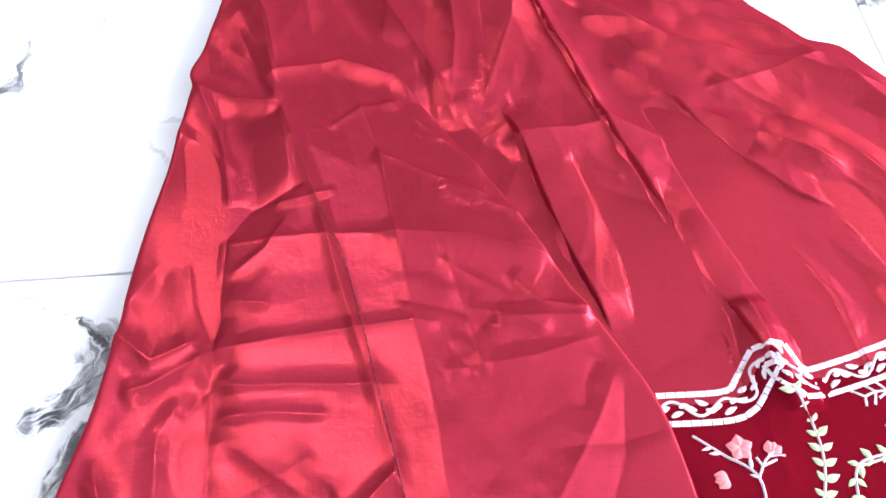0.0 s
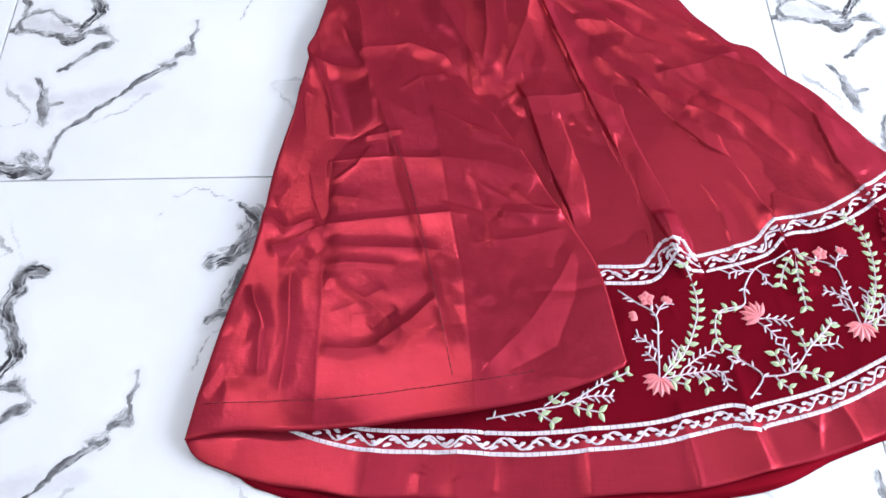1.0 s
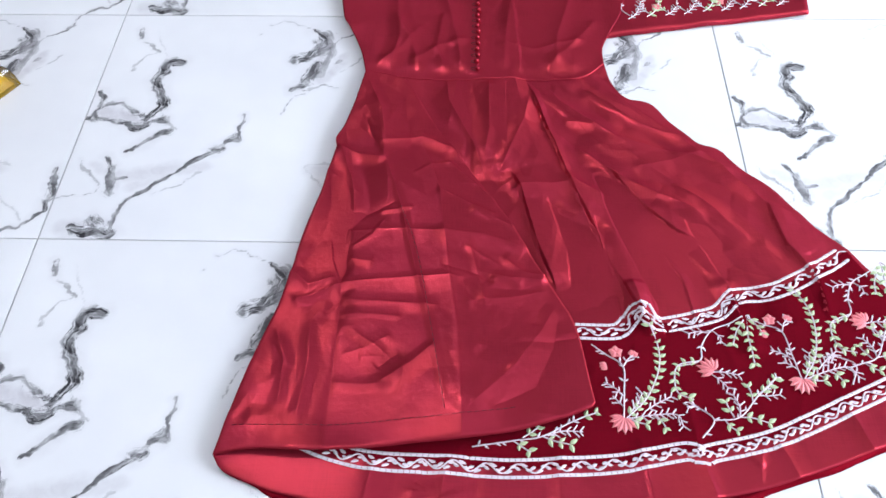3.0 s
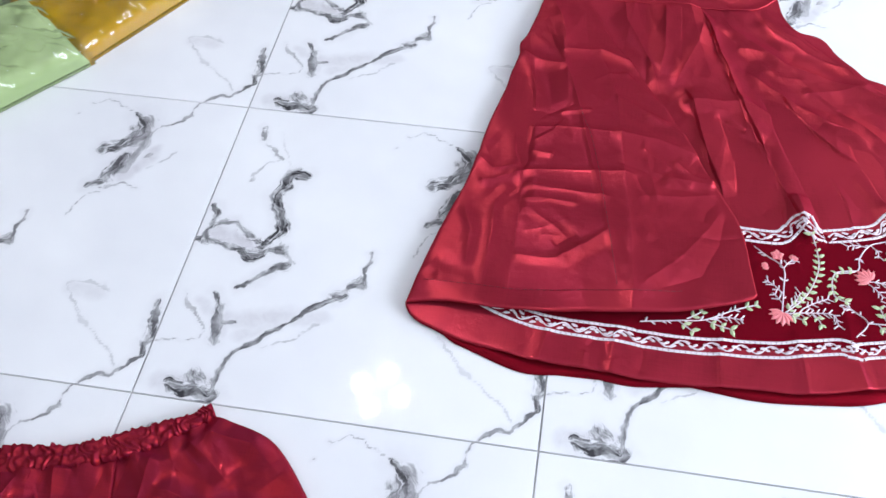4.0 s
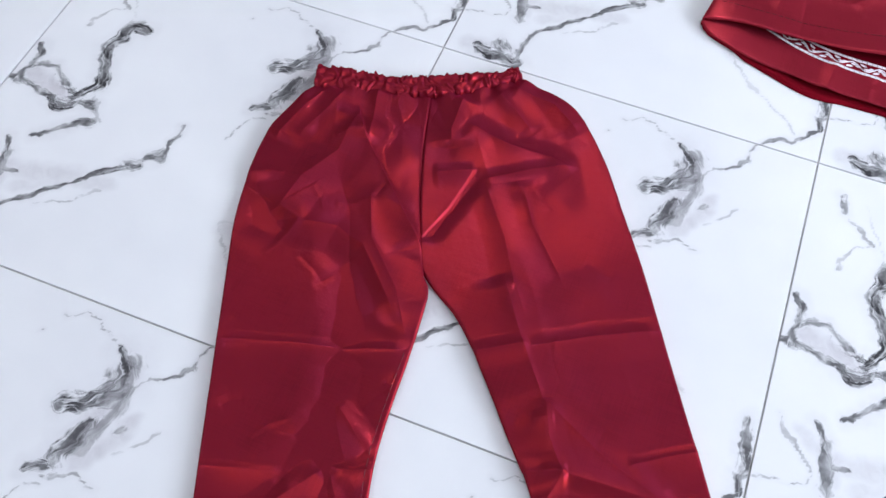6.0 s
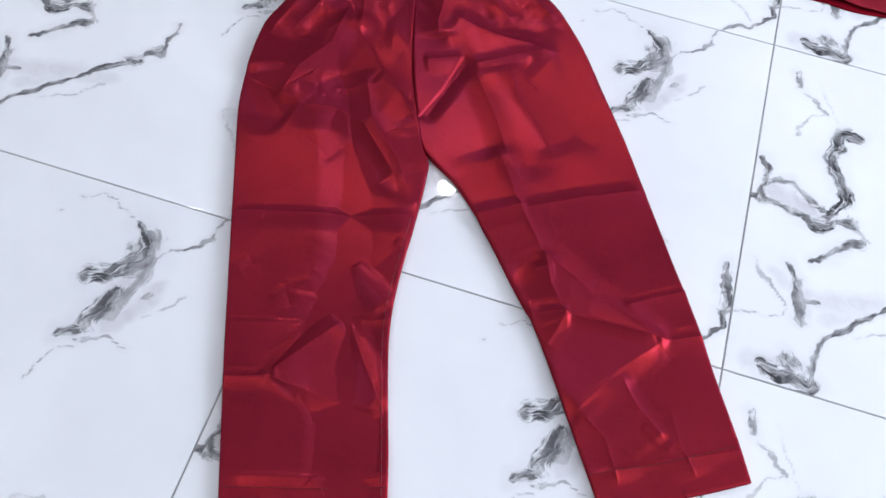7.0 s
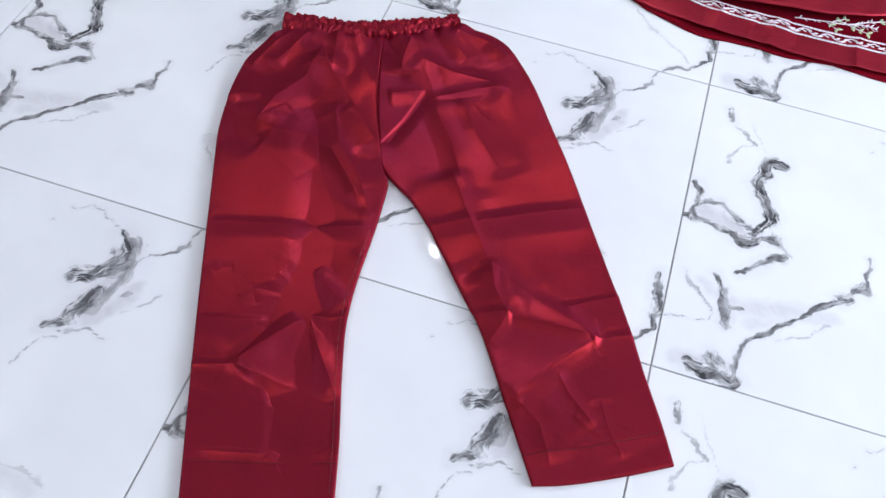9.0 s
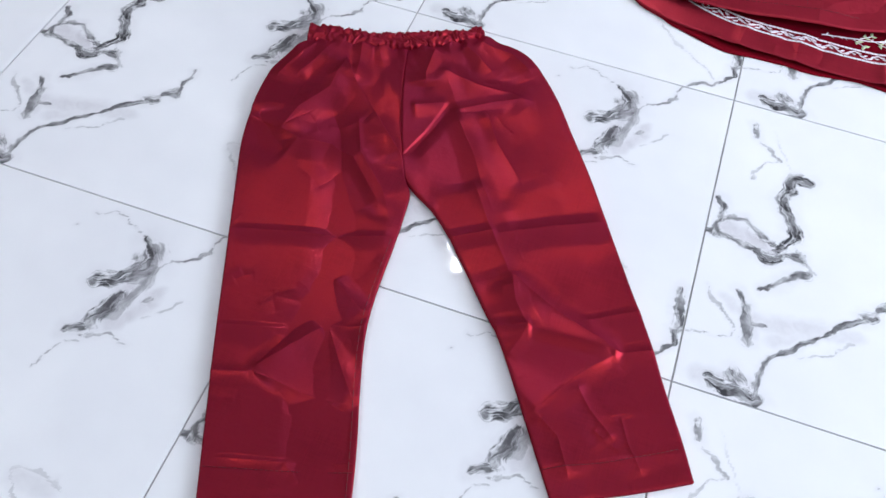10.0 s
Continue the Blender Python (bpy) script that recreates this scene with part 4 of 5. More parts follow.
        part("button_loop", (verts, faces), THREAD, dress)
    # seams
    for pts in ([(0.606, 0.660), (0.635, 0.573), (0.663, 0.435), (0.692, 0.268)], [(0.392, 0.252), (0.540, 0.256), (0.713, 0.270), (0.80, 0.288)]):
        verts, faces = [], []
        line = smooth(pts, 160)
        for i in range(0, 156, 4):
            ribbon(verts, faces, line[i:i + 4], 0.0013, 0.0003, 0.0003, flap_z)
        part("seam", (verts, faces), THREAD, dress, "row of maroon stitches")
    sleeve_top = lambda x, y: sleeve_z(x, y, 0, 0)
    rng = random.Random(5)
    stems = []
    for i in range(9):
        x = 1.03 + 0.038 * i
        y = 1.172 + 0.16 * (x - 1.0)
        stems.append(([(x, y), (x + 0.014, y + 0.012), (x + 0.024, y + 0.030)], ("fern", "leafy", "fern")[i % 3]))
        stems.append(([(x + 0.005, y + 0.01), (x - 0.010, y + 0.030), (x - 0.008, y + 0.05)], ("bare", "fern", "leafy")[i % 3]))
    sprig(dress, "white and green sprigs on the sleeve", stems, [(1.09, 1.215, "round", 0), (1.22, 1.235, "round", 30)], sleeve_top)
    part("embroidered_band", patch([(0.480, 0.425), (0.700, 0.428), (0.884, 0.430), (0.945, 0.430), (0.966, 0.449), (0.984, 0.470), (0.995, 0.451), (1.010, 0.443), (1.098, 0.467), (1.136, 0.499), (1.197, 0.509), (1.257, 0.540), (1.322, 0.586)],
                                   [(0.440, 0.262), (0.490, 0.238), (0.529, 0.222), (0.578, 0.209), (0.618, 0.205), (0.698, 0.203), (0.778, 0.199), (0.858, 0.204), (0.938, 0.212), (1.023, 0.231), (1.046, 0.222), (1.062, 0.230), (1.142, 0.251), (1.214, 0.283), (1.294, 0.323), (1.430, 0.392)],
                                   [(0.480, 0.425), (0.440, 0.262)], [(1.322, 0.586), (1.352, 0.530), (1.430, 0.392)], 260, 80, lambda x, y, s, t: skirt_z(x, y) + 0.0007, 0.0006, 0.0008),
         BAND, dress, "dark maroon band behind the embroidery", True)
    # embroidered borders and sprigs
    border(dress, "upper_border", "white embroidered vine border above the flowers",
           [(0.884, 0.427), (0.945, 0.427), (0.966, 0.446), (0.984, 0.467), (0.995, 0.448), (1.010, 0.440), (1.098, 0.464), (1.136, 0.496), (1.197, 0.506), (1.257, 0.537), (1.322, 0.583)], 0.032)
    border(dress, "lower_border", "white embroidered vine border above the hem",
           [(0.440, 0.262), (0.490, 0.238), (0.529, 0.222), (0.578, 0.209), (0.618, 0.205), (0.698, 0.203), (0.778, 0.199), (0.858, 0.204), (0.938, 0.212), (1.023, 0.231), (1.046, 0.222), (1.062, 0.230), (1.142, 0.251), (1.214, 0.283), (1.294, 0.323), (1.430, 0.392)], 0.032)
    tall = "pink flower sprig with white and green stems"

    def tall_sprig(dx, dy, turn):
        c, s = math.cos(turn), math.sin(turn)
        f = lambda x, y: (0.946 + dx + c * (x - 0.946) - s * (y - 0.281), 0.281 + dy + s * (x - 0.946) + c * (y - 0.281))
        paths = [([(0.944, 0.281), (0.948, 0.325), (0.950, 0.365), (0.928, 0.385), (0.906, 0.403)], "bare"),
                 ([(0.950, 0.365), (0.958, 0.378), (0.967, 0.385)], "fern"),
                 ([(0.948, 0.281), (0.981, 0.316), (1.003, 0.367), (1.004, 0.408), (0.992, 0.434)], "leafy"),
                 ([(0.952, 0.281), (0.986, 0.287), (1.019, 0.288), (1.026, 0.270)], "fern"),
                 ([(0.947, 0.315), (0.934, 0.330), (0.920, 0.338)], "fern"), ([(0.946, 0.298), (0.938, 0.308), (0.931, 0.316)], "fern"),
                 ([(0.954, 0.290), (0.966, 0.306), (0.973, 0.321)], "fern"), ([(0.974, 0.292), (0.994, 0.306), (1.014, 0.317)], "fern"),
                 ([(0.950, 0.283), (0.962, 0.276), (0.974, 0.273)], "leafy"), ([(0.990, 0.287), (0.998, 0.276), (1.001, 0.268)], "leafy")]
        sprig(dress, tall, [([f(*p) for p in pts], style) for pts, style in paths],
              [(*f(0.945, 0.282), "fan", 255 + math.degrees(turn)), (*f(0.941, 0.390), "round", 20), (*f(0.926, 0.366), "bud", 190), (*f(0.964, 0.383), "bud", 60)])

    tall_sprig(0, 0, 0)
    tall_sprig(0.262, 0.068, 0.22)
    hang = "trailing white and green sprig with a pink flower"

    def trail_sprig(dx, dy, turn):
        c, s = math.cos(turn), math.sin(turn)
        f = lambda x, y: (1.147 + dx + c * (x - 1.147) - s * (y - 0.462), 0.462 + dy + s * (x - 1.147) + c * (y - 0.462))
        paths = [([(1.147, 0.462), (1.120, 0.447), (1.089, 0.433), (1.070, 0.405), (1.064, 0.379), (1.029, 0.368)], "bare"),
                 ([(1.064, 0.379), (1.029, 0.368), (1.024, 0.327), (1.047, 0.313)], "leafy"),
                 ([(1.147, 0.462), (1.140, 0.424), (1.144, 0.372)], "leafy"), ([(1.140, 0.452), (1.125, 0.430), (1.116, 0.405)], "leafy"),
                 ([(1.147, 0.462), (1.160, 0.440), (1.164, 0.424)], "leafy"), ([(1.085, 0.428), (1.066, 0.430), (1.054, 0.426)], "fern"),
                 ([(1.090, 0.432), (1.100, 0.420), (1.098, 0.408)], "fern"), ([(1.080, 0.360), (1.096, 0.360), (1.116, 0.356)], "fern"), ([(1.078, 0.356), (1.090, 0.345), (1.098, 0.334)], "fern")]
        sprig(dress, hang, [([f(*p) for p in pts], style) for pts, style in paths], [(*f(1.082, 0.362), "fan", 150 + math.degrees(turn))])

    trail_sprig(0, 0, 0)
    trail_sprig(0.222, 0.100, 0.18)
    low_paths = [([(1.050, 0.252), (1.071, 0.281), (1.053, 0.299), (1.038, 0.308)], "bare"), ([(1.053, 0.299), (1.046, 0.302), (1.034, 0.300)], "fern"),
                 ([(1.071, 0.281), (1.108, 0.287), (1.139, 0.322), (1.170, 0.352)], "bare"), ([(1.139, 0.322), (1.155, 0.336), (1.170, 0.352)], "leafy"),
                 ([(1.108, 0.287), (1.126, 0.286), (1.146, 0.279)], "leafy"), ([(1.108, 0.287), (1.110, 0.304), (1.104, 0.322)], "fern"),
                 ([(1.100, 0.286), (1.095, 0.298), (1.092, 0.310)], "leafy"), ([(1.139, 0.322), (1.156, 0.322), (1.170, 0.324)], "fern"), ([(1.085, 0.283), (1.092, 0.272), (1.100, 0.266)], "leafy"), ([(1.130, 0.310), (1.130, 0.326), (1.126, 0.340)], "leafy")]
    sprig(dress, "low spreading white and green sprig", low_paths, [])
    c, s = math.cos(0.25), math.sin(0.25)
    g = lambda x, y: (1.29 + c * (x - 1.071) - s * (y - 0.281), 0.375 + s * (x - 1.071) + c * (y - 0.281))
    sprig(dress, "low spreading white and green sprig", [([g(*p) for p in pts], style) for pts, style in low_paths if all(g(*p)[0] < 1.39 for p in pts)], [])
    sprig(dress, "half-hidden sprig below the folded panel",
          [([(0.730, 0.231), (0.787, 0.241), (0.828, 0.249), (0.870, 0.273), (0.906, 0.289)], "bare"), ([(0.787, 0.241), (0.802, 0.230), (0.812, 0.224)], "leafy"),
           ([(0.828, 0.249), (0.846, 0.242), (0.866, 0.238)], "leafy"), ([(0.835, 0.250), (0.856, 0.258), (0.885, 0.258)], "fern"), ([(0.800, 0.246), (0.812, 0.254), (0.824, 0.264)], "leafy"), ([(0.880, 0.278), (0.893, 0.284), (0.908, 0.289)], "leafy")], [])
    return dress


# ---------------------------------------------------------------- trousers
CENTRE = [(0.020, -0.102), (0.040, -0.180), (0.065, -0.258), (0.094, -0.334), (0.124, -0.398)]
LEG_L_OUT = [(-0.152, -0.159), (-0.172, -0.223), (-0.179, -0.264), (-0.172, -0.335), (-0.155, -0.412), (-0.123, -0.500), (-0.090, -0.588), (-0.026, -0.758), (0.010, -0.850), (0.071, -1.005)]
LEG_L_IN = CENTRE + [(0.140, -0.420), (0.146, -0.445), (0.154, -0.530), (0.161, -0.622), (0.173, -0.692), (0.197, -0.770), (0.227, -0.857), (0.253, -0.944)]
LEG_R_OUT = [(0.138, -0.022), (0.187, -0.032), (0.242, -0.057), (0.302, -0.124), (0.353, -0.204), (0.401, -0.279), (0.451, -0.366), (0.500, -0.452), (0.554, -0.545), (0.596, -0.627), (0.630, -0.690), (0.655, -0.742)]
LEG_R_IN = CENTRE + [(0.194, -0.448), (0.253, -0.511), (0.311, -0.580), (0.355, -0.631), (0.402, -0.703), (0.446, -0.772), (0.483, -0.830)]
LEG_L_FOLDS = [
    ("pleat", [(-0.075, -0.160), (-0.040, -0.218), (0.003, -0.260), (0.051, -0.308), (0.108, -0.364), (0.140, -0.410)], -0.010, 0.085),
    ("tent", [(-0.060, -0.280), (-0.008, -0.347), (0.033, -0.443), (0.092, -0.617), (0.116, -0.692), (0.150, -0.790), (0.200, -0.960)], -0.0060, (0.075, 0.050)),
    ("tent", [(-0.066, -0.190), (-0.040, -0.218), (0.003, -0.260), (0.051, -0.308), (0.108, -0.364), (0.120, -0.380)], 0.0120, (0.013, 0.060)),
    ("tent", [(-0.108, -0.395), (-0.102, -0.377), (-0.094, -0.322), (-0.063, -0.263), (-0.062, -0.170)], 0.0100, (0.100, 0.024)),
    ("tent", [(-0.115, -0.365), (-0.102, -0.377), (-0.059, -0.389), (-0.013, -0.378), (0.033, -0.394), (0.104, -0.466), (0.12, -0.49)], 0.0090, (0.080, 0.024)),
    ("tent", [(-0.158, -0.335), (-0.152, -0.353), (-0.111, -0.403), (-0.070, -0.412)], -0.0070, (0.060, 0.060)),
    ("tent", [(0.000, -0.290), (0.040, -0.380), (0.100, -0.440), (0.140, -0.500)], 0.0070, (0.060, 0.019)),
    ("tent", [(-0.056, -0.125), (-0.054, -0.136), (-0.043, -0.182), (-0.030, -0.230)], 0.0080, (0.028, 0.010)),
    ("tent", [(-0.128, -0.155), (-0.131, -0.167), (-0.150, -0.225), (-0.162, -0.275)], 0.0070, (0.048, 0.016)),
    ("tent", [(-0.100, -0.150), (-0.110, -0.200), (-0.130, -0.260)], 0.0060, (0.036, 0.036)),
    ("tent", [(0.093, -0.615), (0.085, -0.670), (0.073, -0.719), (0.047, -0.800)], -0.0030, (0.016, 0.060)),
    ("tent", [(0.116, -0.692), (0.082, -0.745), (0.047, -0.800)], 0.0060, (0.080, 0.021)),
    ("tent", [(0.035, -0.799), (0.125, -0.806), (0.206, -0.799)], 0.0040, (0.080, 0.010)),
    ("tent", [(0.113, -0.685), (0.153, -0.741), (0.201, -0.800)], 0.0050, (0.011, 0.048)),
    ("tent", [(0.114, -0.685), (0.126, -0.730), (0.138, -0.775)], -0.0030, (0.020, 0.020)),
    ("tent", [(0.090, -0.612), (0.128, -0.640), (0.163, -0.662)], 0.0050, (0.010, 0.048)),
    ("tent", [(0.112, -0.692), (0.143, -0.687), (0.172, -0.676)], 0.0030, (0.008, 0.024)),
    ("tent", [(-0.100, -0.594), (0.015, -0.558), (0.066, -0.544), (0.160, -0.510)], 0.0030, (0.006, 0.028)),
    ("tent", [(-0.010, -0.820), (0.020, -0.811), (0.055, -0.799)], 0.0030, (0.008, 0.024)),
    ("tent", [(-0.035, -0.750), (0.023, -0.732), (0.070, -0.718)], 0.0020, (0.006, 0.032)),
    ("tent", [(0.050, -0.930), (0.140, -0.905), (0.245, -0.870)], 0.0014, (0.005, 0.016)),
] + crumples(8, 40, (-0.15, 0.22, -0.98, -0.20), 10, 35, 0.0009, 0.03)
LEG_R_FOLDS = [
    ("tent", [(0.224, -0.360), (0.232, -0.372), (0.282, -0.447), (0.334, -0.516), (0.340, -0.525)], 0.0070, (0.011, 0.080)),
    ("tent", [(0.324, -0.510), (0.422, -0.558), (0.525, -0.596)], 0.0070, (0.010, 0.100)),
    ("tent", [(0.375, -0.596), (0.451, -0.593), (0.525, -0.592)], 0.0040, (0.052, 0.010)),
    ("tent", [(0.525, -0.585), (0.469, -0.650), (0.420, -0.735)], 0.0060, (0.019, 0.100)),
    ("tent", [(0.505, -0.596), (0.530, -0.586), (0.570, -0.565)], 0.0040, (0.008, 0.028)),
    ("tent", [(0.334, -0.510), (0.355, -0.559), (0.388, -0.602)], 0.0050, (0.011, 0.040)),
    ("tent", [(0.335, -0.614), (0.365, -0.602), (0.392, -0.594)], 0.0050, (0.008, 0.028)),
    ("tent", [(0.385, -0.590), (0.380, -0.620), (0.370, -0.652)], 0.0040, (0.010, 0.028)),
    ("tent", [(0.285, -0.458), (0.296, -0.452), (0.369, -0.406), (0.455, -0.362)], 0.0050, (0.010, 0.040)),
    ("tent", [(0.222, -0.489), (0.255, -0.470), (0.295, -0.447)], 0.0040, (0.008, 0.028)),
    ("tent", [(0.470, -0.655), (0.500, -0.690), (0.545, -0.726)], 0.0040, (0.016, 0.060)),
    ("tent", [(0.455, -0.560), (0.490, -0.535), (0.540, -0.504)], 0.0030, (0.008, 0.028)),
    ("tent", [(0.430, -0.720), (0.470, -0.745), (0.500, -0.800)], 0.0040, (0.040, 0.040)),
    ("tent", [(0.540, -0.680), (0.560, -0.720), (0.590, -0.760)], 0.0030, (0.040, 0.040)),
    ("pleat", [(0.136, -0.205), (0.131, -0.220), (0.120, -0.288), (0.103, -0.345), (0.10, -0.355)], -0.006, 0.030),
    ("tent", [(0.075, -0.242), (0.100, -0.230), (0.135, -0.213)], 0.0040, (0.010, 0.032)),
    ("tent", [(0.140, -0.232), (0.157, -0.221), (0.213, -0.183), (0.275, -0.150)], 0.0045, (0.014, 0.070)),
    ("tent", [(0.085, -0.138), (0.100, -0.141), (0.165, -0.155), (0.229, -0.153), (0.268, -0.168)], 0.0065, (0.030, 0.090)),
    ("tent", [(0.150, -0.222), (0.156, -0.236), (0.210, -0.309), (0.244, -0.370), (0.280, -0.418)], 0.0045, (0.090, 0.030)),
    ("tent", [(0.195, -0.205), (0.209, -0.223), (0.240, -0.275), (0.315, -0.355)], 0.0040, (0.090, 0.040)),
    ("tent", [(0.071, -0.090), (0.071, -0.103), (0.074, -0.160), (0.085, -0.190)], 0.0080, (0.011, 0.032)),
    ("tent", [(0.125, -0.046), (0.139, -0.050), (0.203, -0.058), (0.255, -0.096)], 0.0070, (0.016, 0.048)),
    ("tent", [(0.110, -0.065), (0.150, -0.090), (0.190, -0.120)], 0.0060, (0.036, 0.036)),
    ("tent", [(0.455, -0.800), (0.560, -0.745), (0.645, -0.700)], 0.0014, (0.005, 0.016)),
] + crumples(9, 40, (0.10, 0.62, -0.80, -0.10), -30, 40, 0.0009, 0.03)


def gathers(x, y, t):
    """Gathers that run down from the waistband and die out."""
    a = (x + 0.45 * y) * 145 + 2.5 * vnoise(x, y, 0.05, 13)
    return 0.0030 * np.sin(a) * np.exp(-t / 0.035) + 0.002 * np.sin(a * 0.47) * np.exp(-t / 0.08)


def build_trousers():
    trousers = thing("trousers", "maroon taffeta trousers with an elastic waist, lying flat on the floor", "trousers")
    leg_l = lambda x, y, s, t: 0.0085 + 0.005 * np.exp(-t / 0.2) + creases(x, y, LEG_L_FOLDS) + gathers(x, y, t) + 0.0020 * facets(x, y, 0.10, 1, -1.2, 1.6) + 0.0004 * facets(x, y, 0.03, 12) + 0.006 * facets(x, y, 0.026, 22, -1.25, 4.5) * np.exp(-t / 0.10)
    leg_r = lambda x, y, s, t: 0.0085 + 0.005 * np.exp(-t / 0.2) + creases(x, y, LEG_R_FOLDS) + gathers(x, y, t) + 0.0020 * facets(x, y, 0.10, 5, -1.0, 1.6) + 0.0004 * facets(x, y, 0.03, 15) + 0.006 * facets(x, y, 0.026, 24, -1.0, 4.5) * np.exp(-t / 0.10)
    lleg = part("leg", patch([(-0.152, -0.159), (-0.098, -0.144), (-0.020, -0.122), (0.020, -0.102)], [(0.071, -1.005), (0.160, -0.975), (0.253, -0.944)], LEG_L_OUT, LEG_L_IN, 231, 631, leg_l, 0.0060, 0.004),
         PLAIN, trousers, "creased straight trouser leg", True)
    rleg = part("leg", patch([(0.020, -0.102), (0.054, -0.088), (0.100, -0.056), (0.138, -0.022)], [(0.483, -0.830), (0.527, -0.813), (0.596, -0.777), (0.655, -0.742)], LEG_R_IN, LEG_R_OUT, 231, 631, leg_r, 0.0060, 0.004),
         PLAIN, trousers, "creased straight trouser leg", True)
    def leg_grain(x, y):
        gusset = (to_line(x, y, LEG_L_FOLDS[0][1])[1] > 0) & (y > -0.38) & (y < -0.17)
        return -1.2 + np.where(gusset, math.pi / 2, 0) + 0.15 * vnoise(x, y, 0.12, 35)

    weave(lleg, leg_grain)
    weave(rleg, lambda x, y: -0.95 + 0.15 * vnoise(x, y, 0.12, 36))
    for surface, pts in ((leg_l, [(0.146, -0.520), (0.153, -0.622), (0.164, -0.692), (0.188, -0.770), (0.218, -0.857), (0.244, -0.940)]),
                         (leg_l, [(0.050, -0.945), (0.140, -0.918), (0.240, -0.884)]), (leg_r, [(0.462, -0.796), (0.560, -0.745), (0.632, -0.700)])):
        verts, faces = [], []
        line = smooth(pts, 120)
        for i in range(0, 116, 4):
            ribbon(verts, faces, line[i:i + 4], 0.0011, 0.0003, 0.0003, lambda x, y: surface(x, y, 0, 1.0))
        part("seam", (verts, faces), THREAD, trousers, "row of maroon stitches")

    def band_z(x, y, s, t):
        a = s * 130 + 9 * vnoise(x, y, 0.018, 15)
        puff = np.sin(np.pi * np.clip(t, 0, 1)) ** 0.5
        return 0.015 + 0.004 * puff + 0.0015 * np.sin(a + 0.8 * np.sin(t * 7)) + 0.0014 * vnoise(x, y, 0.009, 16) + 0.0010 * vnoise(x, y, 0.005, 17) - 0.002 * np.exp(-((t - 0.45) / 0.08) ** 2)
    wave = lambda pts, k: [(x + 0.0012 * math.sin(i * 2.1 + k), y + 0.0016 * math.sin(i * 2.6 + k) + 0.0022 * math.sin(i * 0.9 + 2.3 * math.sin(i * 0.37 + k))) for i, (x, y) in enumerate(smooth(pts, 70).tolist())]
    top = wave([(-0.163, -0.120), (-0.113, -0.109), (-0.061, -0.100), (-0.013, -0.083), (0.043, -0.056), (0.099, -0.028), (0.127, -0.005)], 0)
    low = wave([(-0.154, -0.160), (-0.098, -0.148), (-0.020, -0.126), (0.054, -0.092), (0.100, -0.060), (0.140, -0.026)], 1)
    part("waistband", patch(top, low, [top[0], low[0]], [top[-1], low[-1]], 300, 24, band_z, 0.012, 0.006), PLAIN, trousers, "ruffled elastic waistband", True)
    return trousers


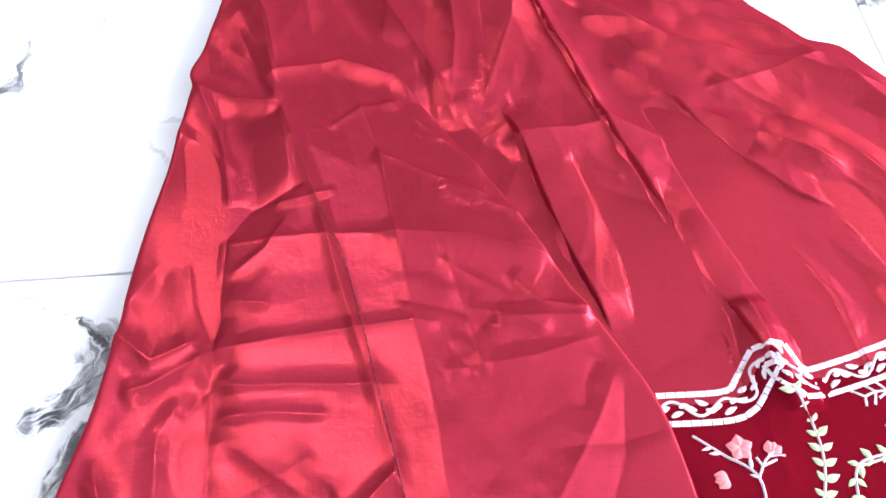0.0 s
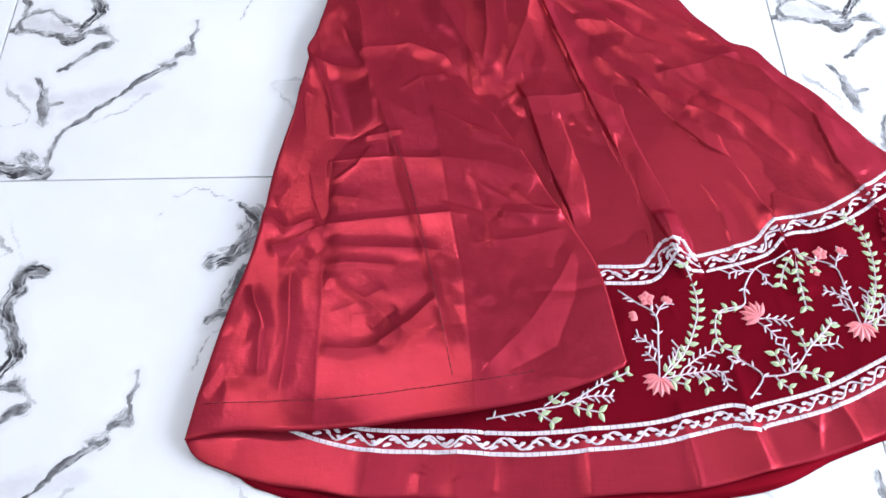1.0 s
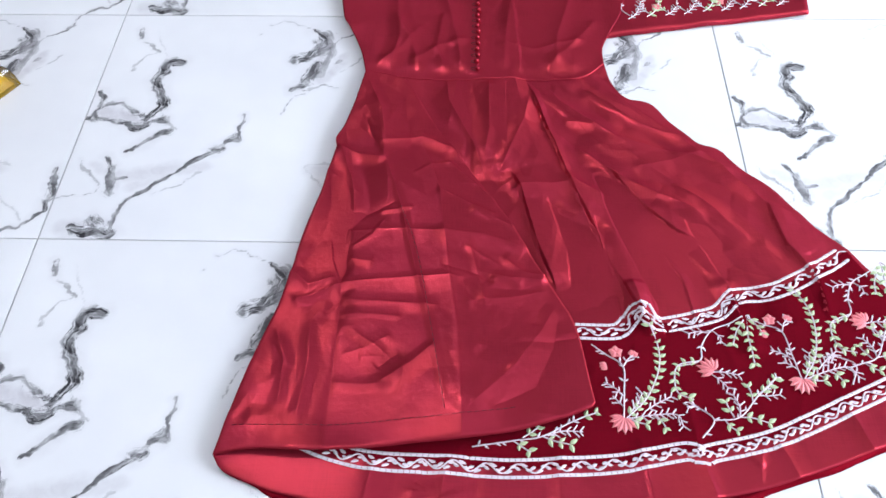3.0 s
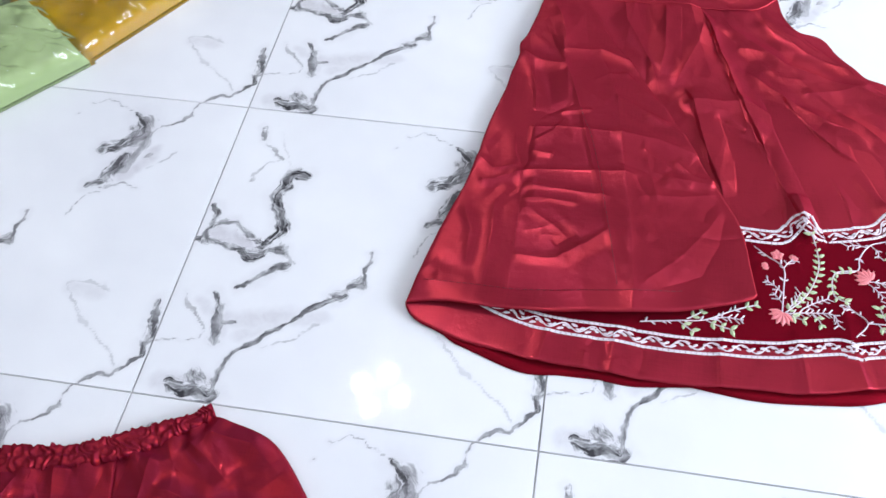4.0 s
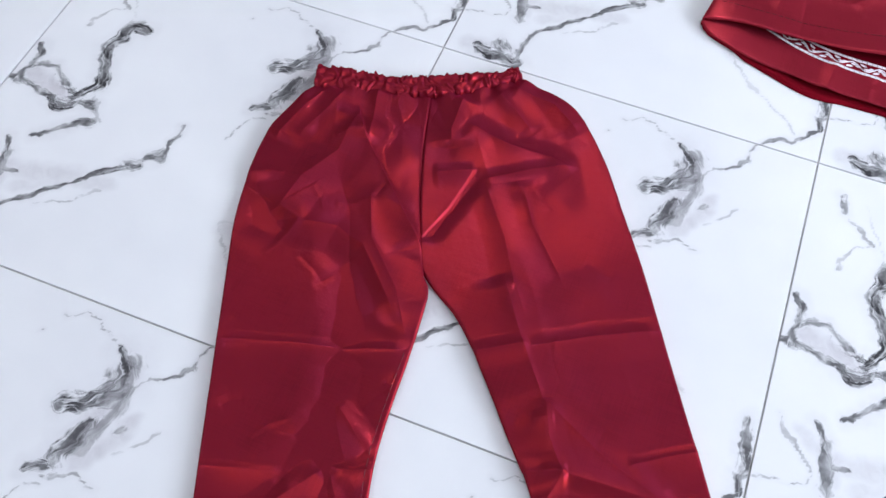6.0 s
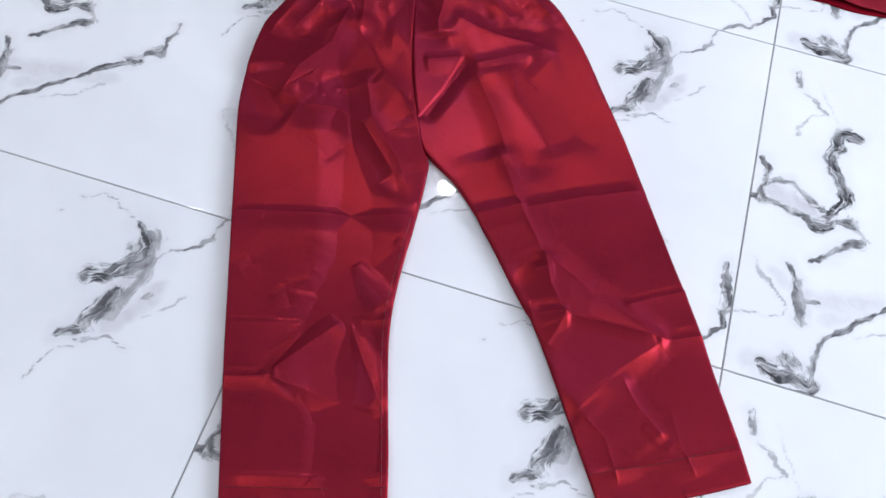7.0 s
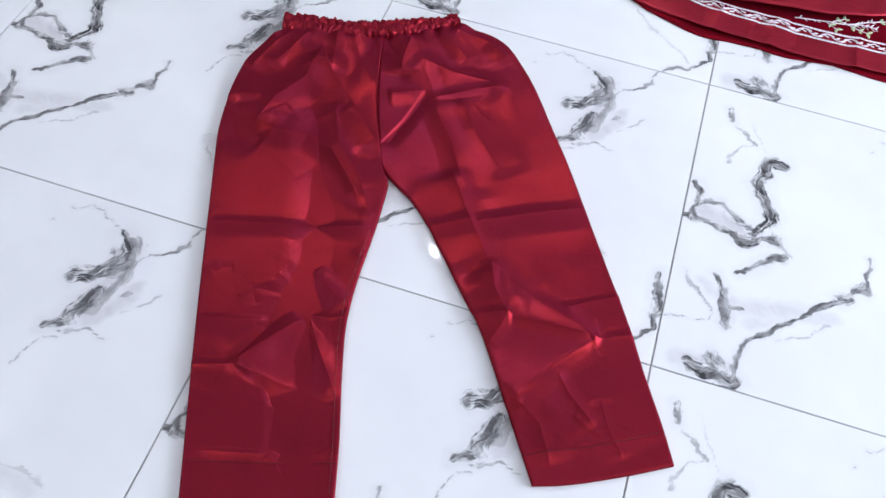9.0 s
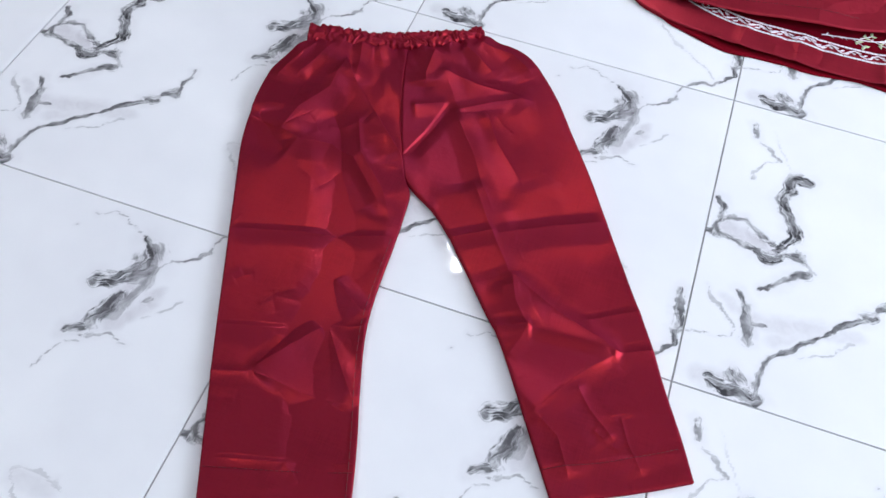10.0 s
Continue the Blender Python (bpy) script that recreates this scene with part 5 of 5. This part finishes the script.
# ---------------------------------------------------------------- packages
def slab(bm_name, mat, parent, w, d, h, crumple, seed, label, shell=False):
    """A soft rounded slab from (0, 0) to (w, d), with a wrinkled skin."""
    nu, nv = (150, 170) if shell else (48, 40)
    s, t = np.meshgrid(np.linspace(0, 1, nu), np.linspace(0, 1, nv))
    e = np.minimum(np.minimum(s, 1 - s) * w, np.minimum(t, 1 - t) * d)
    f = np.clip(e / 0.03, 0, 1)
    prof = np.sqrt(1 - (1 - f) ** 2)
    x, y = s * w, t * d
    z = 0.003 + (h - 0.003) * prof + prof * crumple * (vnoise(x, y, 0.05, seed) + 0.6 * vnoise(x, y, 0.02, seed + 3) + 0.5 * np.abs(vnoise(x + y, y - 0.3 * x, 0.035, seed + 5)))
    if shell:
        z = z + prof * (0.008 * (1 - 2.2 * np.abs(vnoise(0.35 * x + y, 2.2 * (x - y), 0.06, seed + 7))) + 0.006 * vnoise(x, 0.4 * y, 0.024, seed + 9) + 0.003 * vnoise(0.5 * x, y, 0.012, seed + 12))
    up = np.stack((x, y, z), -1).reshape(-1, 3)
    low = up * (1, 1, 0) + (0, 0, 0.001)
    n = len(up)
    idx = np.arange(n).reshape(nv, nu)
    quad = np.stack((idx[:-1, :-1], idx[:-1, 1:], idx[1:, 1:], idx[1:, :-1]), -1).reshape(-1, 4)
    rim = np.concatenate((idx[0, :-1], idx[:-1, -1], idx[-1, :0:-1], idx[:0:-1, 0]))
    nxt = np.roll(rim, -1)
    wall = np.stack((nxt, rim, rim + n, nxt + n), -1)
    ob = part(bm_name, (np.vstack((up, low)).tolist(), np.vstack((quad, quad[:, ::-1] + n, wall)).tolist()), mat, parent, label, True)
    if shell:
        ob.visible_shadow = False
    return ob


def package(label, mat, corner, heading, w, d, h, z, seed, beads=False):
    pack = thing("garment_package", label, "package", (corner[0], corner[1], z), "packed garments")
    pack.rotation_euler = (0, 0, radians(heading))
    inner = slab("folded_garment", mat, pack, w - 0.016, d - 0.016, h, 0.005, seed, "")
    inner.location = (0.008, 0.008, 0.002)
    bead = None
    for k in range(9 if beads else 0):
        if bead is None:
            bm = bmesh.new()
            bmesh.ops.create_uvsphere(bm, u_segments=10, v_segments=6, radius=0.004)
            ob = bead = part("bead", bm, BEAD, pack, "small gold bead", True)
        else:
            ob = part("bead", bead.data, None, pack)
        ob.location = (0.09 + 0.004 * math.sin(k), 0.10 + 0.021 * k, h + 0.007)
    slab("plastic_bag", FILM, pack, w, d, h + 0.020, 0.006, seed + 20, "wrinkled clear plastic bag", True)
    return pack


build_room()
build_dress()
build_trousers()
package("mustard-yellow folded garment in a shiny clear plastic bag", MUSTARD, (-0.150, 0.982), 149, 0.28, 0.38, 0.036, 0.001, 1, True)
package("mint-green folded garment in a shiny clear plastic bag", MINT, (-0.325, 0.668), 141, 0.26, 0.34, 0.040, 0.004, 2)
build_floor()
